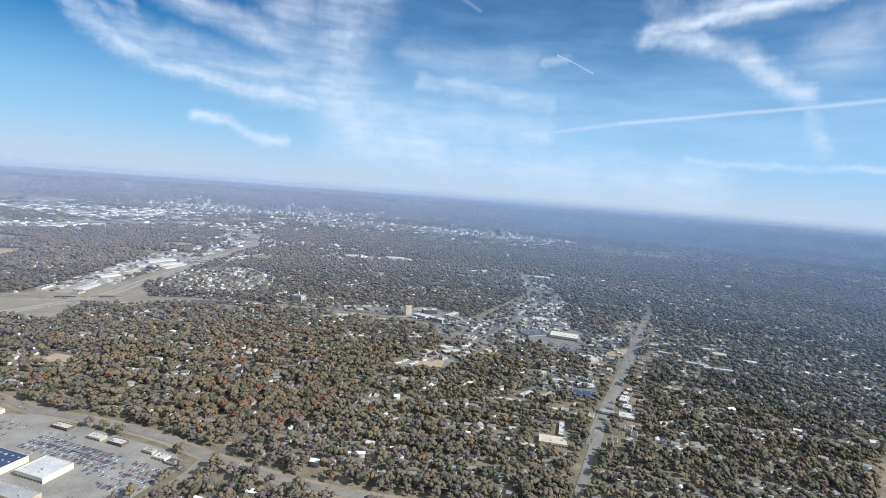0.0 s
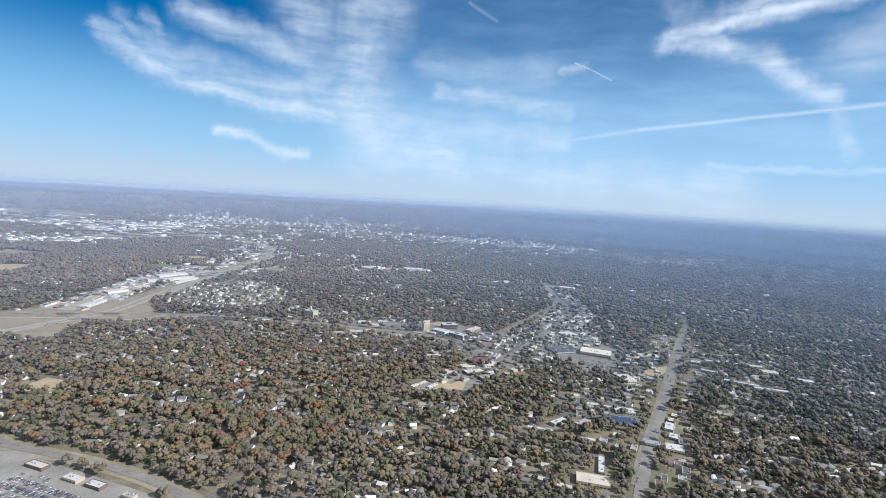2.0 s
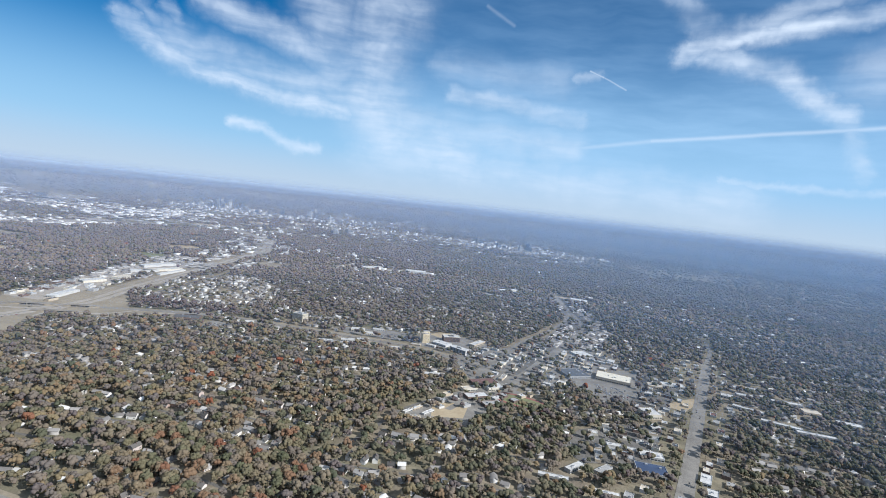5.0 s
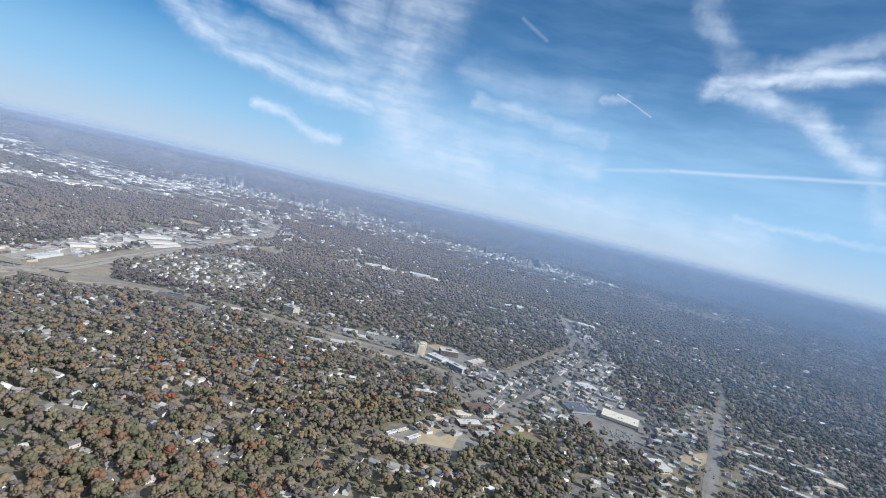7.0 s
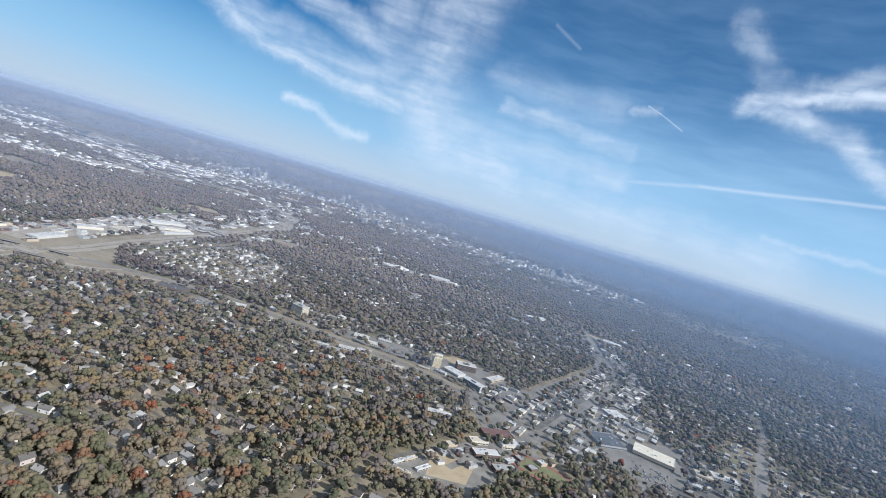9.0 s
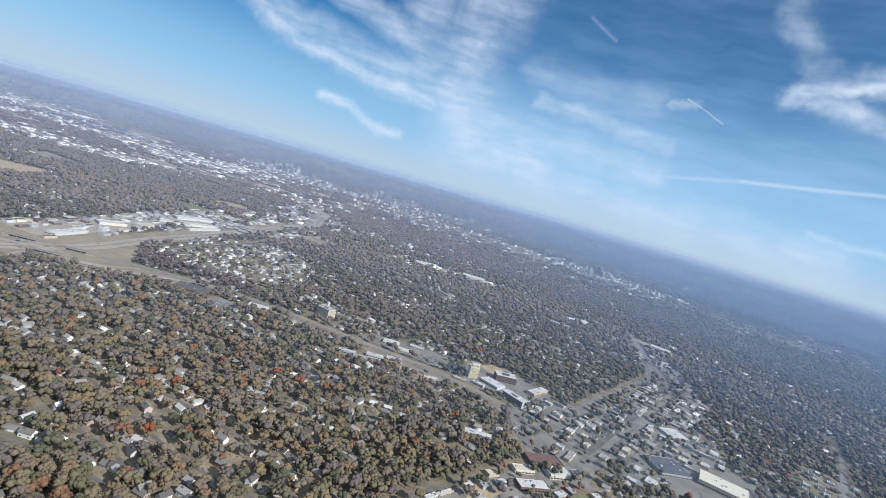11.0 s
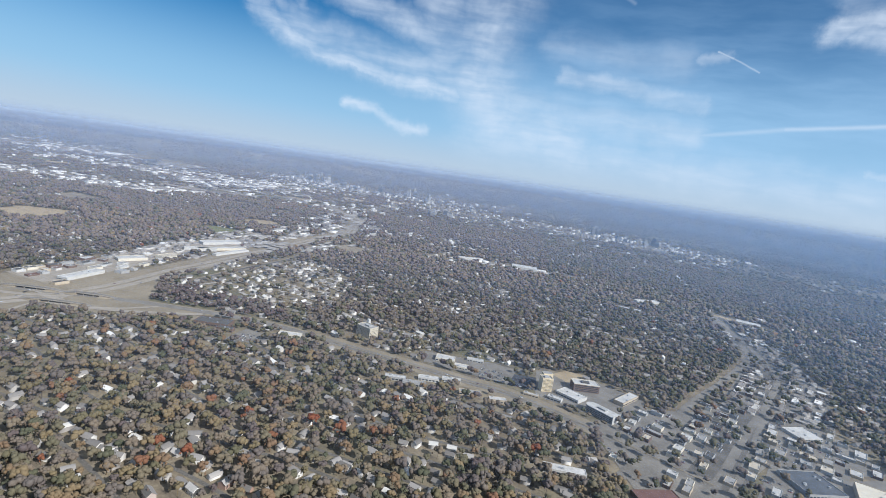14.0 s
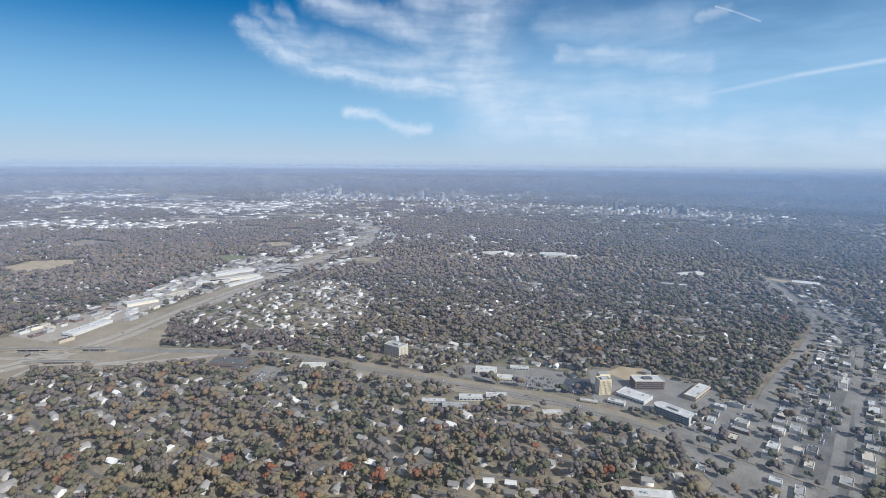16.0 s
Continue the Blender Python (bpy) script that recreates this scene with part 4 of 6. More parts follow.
sky_me = mesh_boxes("skylight", [(-0.6, -0.6, 0, 0.6, 0.6, 0.35)], M_WHITEROOF)
hall = next(o for o in bpy.data.objects if o.name == "shopping_centre")
for i in range(8):
    for j in range(4):
        child("skylight", sky_me, hall, "", pose(-24 + i * 6.8, -12 + j * 8, 5.56))

flat("verge", [(-325, 522), (-260, 501), (-184, 470), (-181, 453), (-228, 466), (-320, 496)], 0.2, M_DRYGRASS, "dry grass islands beside the car park road", "verge")


ZONE_TREES = []
SHOP_MASS = []                                       # the farther shops and sheds


def scatter_shops(line, n, lo, hi, seed, smax=22, label="flat-roofed shop on the busy street"):
    r = random.Random(seed)
    c = curve_pts(line, 8)
    roofs = [(W, "white"), (GY, "grey"), (TN, "tan"), (DK, "dark"), (GY, "grey"), (DK, "dark"), (GY, "pale grey"), (RD, "red")]
    made, tries = 0, 0
    while made < n and tries < n * 12:
        tries += 1
        i = r.randrange(1, len(c) - 1)
        d = c[i + 1] - c[i - 1]
        d /= np.linalg.norm(d)
        side, off = r.choice((-1, 1)), r.uniform(lo, hi)
        x, y = c[i] + np.array((-d[1], d[0])) * side * off
        w, dp, h = round(r.uniform(8, smax)), round(r.uniform(6, smax * 0.6)), round(r.uniform(3, 5.5))
        if taken(x, y, 0.45 * max(w, dp) + 1) or in_open_line(x, y, 0.5 * dp):
            continue
        if y > 1200:
            SHOP_MASS.append((x, y, w * 1.1, dp, 0.68 * h, math.atan2(d[1], d[0]) + (math.pi if side > 0 else 0)))
            BUILDINGS.append((x, y, 0.45 * max(w, dp)))
            OPEN_RECTS.append((x, y, w * 0.55 + 1, dp / 2 + 2, math.atan2(d[1], d[0])))
            made += 1
            continue
        rf, cn = r.choice(roofs)
        wl = r.choice((M_WHITEWALL, M_TANWALL, M_GREYWALL, M_BRICK, M_CREAM))
        rot = math.degrees(math.atan2(d[1], d[0])) + (180 if side > 0 else 0)
        flat_building("shop", x, y, w, dp, h, rot, rf, wl, f"{cn} {label}", "shop", units=1, windows=y < 1000, seed=made % 7, group=f"shops, {label.split(' on ')[-1].split(' beside ')[-1]}")
        made += 1


def in_open_line(x, y, pad):
    p = np.array((x, y))
    return any(np.min(np.hypot(*(c - p).T)) < hw - 1 + pad for c, hw in OPEN_LINES)


def fill_zone(P, rot, cx, cy, prob, seed, label, trees=0.5, lo=6, hi=15):
    """A district of small flat-roofed buildings, car parks and single trees on a rough grid."""
    r = random.Random(seed)
    c, s_ = math.cos(radians(rot)), math.sin(radians(rot))
    mx_, my_ = sum(q[0] for q in P) / len(P), sum(q[1] for q in P) / len(P)
    roofs = [(W, "white"), (GY, "grey"), (GY, "pale grey"), (TN, "tan"), (DK, "dark"), (GY, "grey"), (W, "white"), (W, "white")]
    for i in range(-40, 41):
        for j in range(-40, 41):
            u, v = i * cx + r.uniform(-.2, .2) * cx, j * cy + r.uniform(-.2, .2) * cy
            x, y = mx_ + u * c - v * s_, my_ + u * s_ + v * c
            if not inside_poly(x, y, P):
                continue
            if r.random() < trees:
                ZONE_TREES.append((x + r.uniform(-.5, .5) * cx, y + r.uniform(-.5, .5) * cy))
                if r.random() < 0.2:
                    ZONE_TREES.append((x + r.uniform(-.5, .5) * cx, y + r.uniform(-.5, .5) * cy))
            w, d = round(r.uniform(lo, hi)), round(r.uniform(lo * 0.7, hi * 0.6))
            if r.random() > prob or taken(x, y, 0.27 * (w + d)) or in_open_line(x, y, 0.4 * d):
                continue
            if y > 1090:
                SHOP_MASS.append((x, y, w * r.uniform(1, 1.5), d, r.uniform(2.0, 3.2), radians(rot + r.choice((0, 0, 90)) + r.uniform(-4, 4))))
                BUILDINGS.append((x, y, 0.4 * max(w, d)))
                continue
            rf, cn = r.choice(roofs)
            wl = r.choice((M_WHITEWALL, M_TANWALL, M_GREYWALL, M_BRICK, M_CREAM))
            flat_building("shop", x, y, w, d, round(r.uniform(3.0, 4.4), 1), rot + r.choice((0, 0, 90)) + r.uniform(-4, 4), rf, wl, f"{cn} {label}", "shop", units=1, windows=False, seed=r.randrange(5), group=label)


# paved belts behind the shops
def belt(pts, width, mat, label, name="pavement", z=0.03, clear=0.3):
    c = curve_pts(pts)
    LAYER[0] += 1
    tagged(new(name, ribbon(name, c, width, z + 0.003 * LAYER[0], mat)), label, "pavement", kind="structure")
    if clear:
        OPEN_LINES.append((c, width * clear))


scatter_shops(STRIP[2:7], 40, 9, 24, 5, 14)
scatter_shops(STRIP[5:], 16, 12, 40, 15)
scatter_shops(RIGHT[1:6], 64, 12, 44, 6, 14, "flat-roofed shop beside the avenue")
scatter_shops([(-637, 1038), (-623, 1137), (-632, 1286), (-646, 1453), (-640, 1625)], 120, 3, 62, 8, 22, "flat-roofed shed beside the highway")
scatter_shops([(-555, 1634), (-550, 1800), (-607, 1991), (-664, 2181)], 26, 20, 110, 9, 40, "flat-roofed shed beside the far highway")
SHOPS_A = [(60, 975), (130, 1040), (190, 1065), (256, 1172), (318, 1300), (345, 1500), (420, 1470), (405, 1250), (335, 1080), (235, 985), (148, 873), (90, 862)]
SHOPS_B = [(164, 698), (186, 665), (258, 676), (315, 777), (257, 772), (203, 745)]
SHOPS_C = [(385, 1000), (405, 918), (300, 790), (275, 830), (340, 900), (350, 960)]
fill_zone(SHOPS_A, 62, 17, 12, 0.95, 51, "flat-roofed shop in the shopping district", 0.36, 8, 16)
SHOPS_D = [(172, 872), (240, 890), (300, 985), (345, 1003), (335, 1070), (306, 1078), (232, 985)]
SCHOOL = [(8, 748), (60, 818), (128, 870), (163, 833), (104, 780)]
fill_zone(SHOPS_D, 62, 18, 13, 0.8, 54, "flat-roofed shop in the shopping district", 0.3, 8, 17)
fill_zone(SCHOOL, 40, 17, 13, 0.8, 55, "flat-roofed school building", 0.8, 8, 15)
openland(SHOPS_D, M_LOT, "grey car parks beside the shopping district", "pavement", "pavement", -0.05)
fill_zone(SHOPS_B, -12, 17, 13, 0.6, 52, "flat-roofed building near the avenue", 1.0)
fill_zone(SHOPS_C, 60, 19, 15, 0.5, 53, "flat-roofed building behind the avenue", 0.9)
openland(SHOPS_A, M_LOT, "grey car parks of the shopping district", "pavement", "pavement", -0.04)
openland(SHOPS_B, M_ASPHALT, "worn yards near the avenue", "pavement", "pavement", -0.04)
openland(SHOPS_C, M_ASPHALT, "worn yards behind the avenue", "pavement", "pavement", -0.04)
belt(STRIP[2:], 46, M_ASPHALT, "worn car parks behind the shops", clear=0.24)
belt(RIGHT[1:6], 16, M_LOT, "pale forecourts along the avenue", clear=0.36)
belt([(-659, 1039), (-647, 1139), (-651, 1288), (-644, 1510)], 70, M_CONCRETE, "pale yards of the industrial estate", clear=0.5)


# ---- masks ----
def blocked(x, y, pad=0.0, rects=True):
    """True where trees would stand on roads, lots or buildings."""
    out = np.zeros(len(x), bool)
    pts = np.stack([x, y], 1)
    for c, hw in OPEN_LINES:
        lo, hi = c.min(0) - hw - pad, c.max(0) + hw + pad
        near = np.where(((pts > lo) & (pts < hi)).all(1) & ~out)[0]
        if not len(near):
            continue
        best = np.full(len(near), 1e9)
        for a, b in zip(c[:-1], c[1:]):
            d = b - a
            t = np.clip(((pts[near] - a) @ d) / (d @ d + 1e-9), 0, 1)
            best = np.minimum(best, np.hypot(*(pts[near] - a - t[:, None] * d).T))
        out[near[best < hw + pad]] = True
    for P in OPEN_POLYS:
        lo, hi = P.min(0), P.max(0)
        near = np.where(((pts > lo) & (pts < hi)).all(1) & ~out)[0]
        if not len(near):
            continue
        inside = np.zeros(len(near), bool)
        q = pts[near]
        for (ax, ay), (bx, by) in zip(P, np.roll(P, -1, 0)):
            cr = ((ay > q[:, 1]) != (by > q[:, 1])) & (q[:, 0] < (bx - ax) * (q[:, 1] - ay) / (by - ay + 1e-12) + ax)
            inside ^= cr
        out[near[inside]] = True
    if rects:
        for cx, cy, a, b, rot in OPEN_RECTS:
            dx, dy = x - cx, y - cy
            u, v = dx * math.cos(rot) + dy * math.sin(rot), -dx * math.sin(rot) + dy * math.cos(rot)
            out |= (np.abs(u) < a + pad) & (np.abs(v) < b + pad)
    return out


def wedge(x, y):
    """The part of the plain that lies before the flight."""
    a = np.degrees(np.arctan2(x, y - 0))
    b = np.degrees(np.arctan2(x + 46, y - 505))
    return ((a > -42) & (a < 46) | (b > -56) & (b < 44) & (y > 505))


def waves(x, y, k=1.0, seed=0):
    """Soft wandering values from 0 to 1."""
    v = np.zeros(len(x))
    r = np.random.default_rng(seed)
    for _ in range(9):
        f, p, a = r.uniform(0.004, 0.022) * k, r.uniform(0, 6.28), r.uniform(0, 6.28)
        v += np.sin((x * math.cos(a) + y * math.sin(a)) * f + p)
    return np.clip(0.5 + v / 9, 0, 1)


# ---- suburban streets and houses ----
TH = radians(-14)
U, V = np.array((math.cos(TH), math.sin(TH))), np.array((-math.sin(TH), math.cos(TH)))
house_spots = []
hr = random.Random(21)


def street_runs():
    for j in range(6, 46):
        v0 = 40 * j + hr.uniform(-6, 6)
        amp, ph, k = hr.uniform(6, 22), hr.uniform(0, 6.28), hr.uniform(0.006, 0.02)
        run, u = [], -1300.0
        while u < 1000:
            p = U * u + V * (v0 + amp * math.sin(u * k + ph))
            run.append(p)
            u += 12
        yield np.array(run)


STREETS = []
for run in street_runs():
    ok = wedge(run[:, 0], run[:, 1]) & ~blocked(run[:, 0], run[:, 1], 4) & (np.hypot(run[:, 0], run[:, 1]) < 1750)
    i = 0
    while i < len(run):
        if not ok[i]:
            i += 1
            continue
        j = i
        while j < len(run) and ok[j]:
            j += 1
        cut, k = [], i
        while k < j:                     # streets end and start again
            n = hr.randrange(8, 26)
            cut.append(run[k:min(k + n, j)])
            k += n + (hr.randrange(0, 4))
        STREETS += [c for c in cut if len(c) > 4]
        i = j

for c in STREETS:
    mid = c[len(c) // 2]
    if math.hypot(*mid) < 1250:
        tagged(new("road", ribbon("road", c, 3.4, 0.11, M_ASPHALT)), "narrow grey residential street under trees", "road", kind="structure")
    seg = np.linalg.norm(np.diff(c, axis=0), axis=1).sum()
    n = int(seg / 12.5)
    for k in range(n):
        for side in (-1, 1):
            if hr.random() < 0.30:
                continue
            f = (k + 0.5 + hr.uniform(-0.2, 0.2)) / n * (len(c) - 1)
            i = min(int(f), len(c) - 2)
            d = c[i + 1] - c[i]
            d /= np.linalg.norm(d)
            p = c[i] + (c[i + 1] - c[i]) * (f - i) + np.array((-d[1], d[0])) * side * hr.uniform(7, 15)
            house_spots.append((p[0], p[1], math.degrees(math.atan2(d[1], d[0])) + (180 if side > 0 else 0) + hr.choice((0, 0, 90)) + hr.uniform(-15, 15)))
hx, hy = np.array([h[0] for h in house_spots]), np.array([h[1] for h in house_spots])
keep = ~blocked(hx, hy, 4)
house_spots = [h for h, k in zip(house_spots, keep) if k]
STREET_LINES = [(c, 2.6) for c in STREETS]


def house_design(k):
    """Meshes of one small house: walls with gables, two roof slopes, chimney, door, windows."""
    r = random.Random(100 + k)
    w, d, h, rise = r.uniform(6.5, 9), r.uniform(4.8, 6.0), r.choice((2.1, 2.2, 3.8)), r.uniform(1.5, 2.2)
    a, b = w / 2, d / 2
    wall = [(-a, -b, 0), (a, -b, 0), (a, b, 0), (-a, b, 0), (-a, -b, h), (a, -b, h), (a, b, h), (-a, b, h), (-a, 0, h + rise), (a, 0, h + rise)]
    wf = [(0, 1, 5, 4), (2, 3, 7, 6), (1, 2, 6, 9, 5), (3, 0, 4, 8, 7), (0, 3, 2, 1)]
    o, t = 0.45, 0.18

    def slope(s):
        k1 = rise / b
        y0, z0 = s * (b + o), h - o * k1
        vs = [(-a - o, y0, z0 + 0.03), (a + o, y0, z0 + 0.03), (a + o, 0, h + rise + 0.03), (-a - o, 0, h + rise + 0.03)]
        vs += [(x, y, z + t) for x, y, z in vs]
        return mesh_poly("roof", vs, [(0, 1, 2, 3), (4, 7, 6, 5), (0, 4, 5, 1), (1, 5, 6, 2), (2, 6, 7, 3), (3, 7, 4, 0)], M_SHINGLE)
    win = mesh_boxes("window", [(-0.5, -0.04, 0, 0.5, 0.04, 0.9)], M_GLASS)
    parts = [("wall", mesh_poly("wall", wall, wf, M_SIDING), None), ("roof", slope(-1), None), ("roof", slope(1), None),
             ("chimney", mesh_boxes("chimney", [(-0.35, -0.35, h, 0.35, 0.35, h + rise + 0.7)], M_BRICK), pose(r.uniform(-a * 0.6, a * 0.6), b * 0.3, 0)),
             ("door", mesh_boxes("door", [(-0.35, -0.05, 0, 0.35, 0.05, 1.4)], M_BRICK), pose(r.uniform(-1, 1), -b - 0.03, 0))]
    for x in (-a * 0.62, a * 0.62):
        parts.append(("window", win, pose(x, -b - 0.03, 0.8)))
        parts.append(("window", win, pose(x, b + 0.03, 0.8)))
    return parts


DESIGNS = [house_design(k) for k in range(6)]
house_spots.sort(key=lambda q: (q[0] + 130) ** 2 + (q[1] - 640) ** 2)
ROOFWORDS = ["small suburban house with a gabled shingle roof among trees", "low ranch house with a shingle roof among bare trees", "two-storey gabled house among autumn trees"]
for k, (x, y, rot) in enumerate(house_spots[:140]):
    e = tagged(new("house"), ROOFWORDS[k % 3], "house", "houses along the streets")
    e.matrix_basis = pose(x, y, 0, 0, 0, rot)
    for nm, me, at in DESIGNS[k % 6]:
        child(nm, me, e, "", at)

# the remaining houses, gabled too, as one mesh
HV = np.array([(-.5, -.5, 0), (.5, -.5, 0), (.5, .5, 0), (-.5, .5, 0), (-.5, -.5, 1), (.5, -.5, 1), (.5, .5, 1), (-.5, .5, 1)])
WALLT = np.array([(0, 1, 5), (0, 5, 4), (2, 3, 7), (2, 7, 6), (1, 2, 6), (1, 6, 5), (3, 0, 4), (3, 4, 7), (5, 6, 8), (7, 4, 9)])
ROOFT = np.array([(0, 1, 2), (0, 2, 3), (3, 2, 4), (3, 4, 5)])


def house_mass(spots, name, label):
    vs, fs, tint, base = [], [], [], 0
    r = np.random.default_rng(4)
    for x, y, rot in spots:
        w, d, h, rise = r.uniform(6.5, 9.5), r.uniform(4.8, 6.2), r.choice((2.2, 3.6)), r.uniform(1.3, 2.0)
        c, s2 = math.cos(radians(rot)), math.sin(radians(rot))
        body = HV * (w, d, h)
        body = np.vstack([body, [(w / 2, 0, h + rise), (-w / 2, 0, h + rise)]])
        o = 0.4
        rf = np.array([(-w / 2 - o, -d / 2 - o, h - .1), (w / 2 + o, -d / 2 - o, h - .1), (w / 2 + o, 0, h + rise + .2), (-w / 2 - o, 0, h + rise + .2), (w / 2 + o, d / 2 + o, h - .1), (-w / 2 - o, d / 2 + o, h - .1)])
        allv = np.vstack([body, rf])
        q = allv.copy()
        q[:, 0], q[:, 1] = allv[:, 0] * c - allv[:, 1] * s2 + x, allv[:, 0] * s2 + allv[:, 1] * c + y
        vs.append(q)
        fs += [WALLT + base, ROOFT + base + 10]
        tint += [r.uniform(0.6, 1.0)] * 10 + [r.uniform(0.05, 0.55) + 0.45 * (r.random() < 0.22)] * 6
        base += 16
    me = mesh_np(name, np.vstack(vs), np.vstack(fs), M_FARHOUSE, tint)
    tagged(new(name, me), label, "houses", kind="stuff")


house_mass(house_spots[140:], "suburban_houses", "pale-walled gabled houses scattered through the woods")
wr = np.random.default_rng(61)
rr, aa = np.sqrt(wr.uniform(820 ** 2, 2400 ** 2, 8600)), np.radians(wr.uniform(-50, 46, 8600))
cx_, cy_ = rr * np.sin(aa), rr * np.cos(aa)
ok = (waves(cx_, cy_, 2.0, 5) > wr.uniform(0.18, 0.72, 8600)) & ~blocked(cx_, cy_, 6.0)
wood_houses = [(x, y, wr.uniform(-40, 40)) for x, y in zip(cx_[ok], cy_[ok])]
for i in range(-9, 10):                                    # rows of the newer estate beside the highway
    for j in range(-8, 9):
        u, v = i * 14 + wr.uniform(-2, 2), j * 19 + (4 if j % 2 else -4) + wr.uniform(-2, 2)
        x, y = -420 + u * 0.91 + v * 0.42, 1260 - u * 0.42 + v * 0.91
        if ((x + 420) / 128) ** 2 + ((y - 1260) / 150) ** 2 < 1 and wr.random() < 0.85 and not blocked(np.array([x]), np.array([y]), 4.0)[0]:
            wood_houses.append((x, y, -25 + wr.uniform(-6, 6) + 90 * (wr.random() < 0.3)))
taken_h = {(int(h[0] // 9), int(h[1] // 9)) for h in house_spots}
wood_houses = [h for h in wood_houses if not any((int(h[0] // 9) + a, int(h[1] // 9) + b) in taken_h for a in (-1, 0, 1) for b in (-1, 0, 1))]
house_mass(wood_houses, "wooded_suburb_houses", "small pale houses showing through the woods")
# each of these has a cleared front towards the south
HXY = np.array([(h[0], h[1]) for h in house_spots] + [(h[0], h[1]) for h in wood_houses] + [(h[0], h[1] - 7) for h in wood_houses])


# ---- where the far buildings stand ----
fr = np.random.default_rng(17)
far = []


def cluster(n, x, y, sx, sy, wlo, whi, hlo, hhi):
    for _ in range(n):
        far.append((fr.normal(x, sx), fr.normal(y, sy), fr.uniform(wlo, whi), fr.uniform(wlo * 0.6, whi * 0.7), fr.uniform(hlo, hhi), fr.uniform(-0.5, 0.5)))


cluster(170, -1397, 3622, 160, 140, 8, 26, 5, 18)          # city centre
cluster(120, -1227, 3319, 140, 260, 8, 30, 4, 9)
cluster(90, -834, 3572, 140, 90, 8, 24, 5, 16)
cluster(110, -472, 3225, 160, 260, 8, 26, 4, 14)
cluster(60, -178, 3176, 220, 200, 8, 22, 4, 9)
cluster(150, 383, 3082, 190, 120, 8, 26, 4, 16)
cluster(50, 663, 2892, 160, 120, 8, 24, 4, 8)
cluster(140, -1364, 2730, 110, 260, 12, 60, 4, 8)          # rail and works beyond the highway
cluster(90, -1757, 2815, 160, 200, 10, 50, 4, 8)
cluster(120, -1569, 2041, 180, 70, 10, 40, 4, 7)
cluster(110, -2601, 3151, 180, 110, 10, 50, 4, 8)
cluster(80, -2249, 2719, 200, 140, 8, 26, 4, 12)
cluster(90, -760, 2423, 90, 160, 10, 34, 4, 8)
cluster(70, -611, 1882, 60, 160, 8, 30, 4, 6)
cluster(60, -236, 1977, 160, 60, 8, 24, 4, 6)
cluster(40, 213, 2347, 260, 160, 8, 24, 4, 6)
cluster(30, 752, 1701, 200, 160, 8, 24, 4, 6)
cluster(60, -488, 3977, 260, 120, 8, 30, 4, 20)
def roof_rows(p, q, n, spread, wlo, whi):
    p, q = np.array(p, float), np.array(q, float)
    d = (q - p) / np.linalg.norm(q - p)
    for _ in range(n):
        c = p + (q - p) * fr.random() + np.array((-d[1], d[0])) * fr.normal(0, spread)
        far.append((c[0], c[1], fr.uniform(wlo, whi), fr.uniform(8, 18), fr.uniform(3, 5), math.atan2(d[1], d[0]) + fr.normal(0, 0.06)))


roof_rows((-1850, 1920), (-1300, 1975), 46, 45, 20, 70)
roof_rows((-2950, 2900), (-2400, 3260), 60, 60, 30, 110)
roof_rows((-1300, 1990), (-1090, 2400), 40, 40, 18, 60)
roof_rows((-1500, 2500), (-1250, 3050), 70, 70, 24, 90)
roof_rows((-2250, 2550), (-1650, 2900), 50, 60, 20, 70)
roof_rows((-560, 1700), (-560, 2050), 40, 60, 14, 50)
roof_rows((-220, 1775), (120, 1800), 30, 14, 12, 40)
for _ in range(650):                                       # houses and sheds all over the plain
    rr, aa = fr.uniform(1700, 4700), radians(fr.uniform(-50, 46))
    x, y = rr * math.sin(aa), rr * math.cos(aa)
    s_ = fr.uniform(5, 13)
    far.append((x, y, s_, s_ * 0.7, fr.uniform(5, 7), fr.uniform(-0.6, 0.6)))

for x, y, w, d, a in YARDS:
    for _ in range(fr.integers(1, 3)):
        u, v = fr.uniform(-.45, .45) * w, (0.5 * d + fr.uniform(2, 10)) * fr.choice((-1, 1))
        far.append((x + u * math.cos(a) - v * math.sin(a), y + u * math.sin(a) + v * math.cos(a), fr.uniform(0.15, 0.5) * w + 5, fr.uniform(6, 13), fr.uniform(2.5, 4.5), a))
far = [q for q in far if not ((q[1] < 1500 and taken(q[0], q[1], 8)) or (q[1] < 2450 and np.min(np.hypot(*(c_hwy - (q[0], q[1])).T)) < 26))]

# ---- trees ----


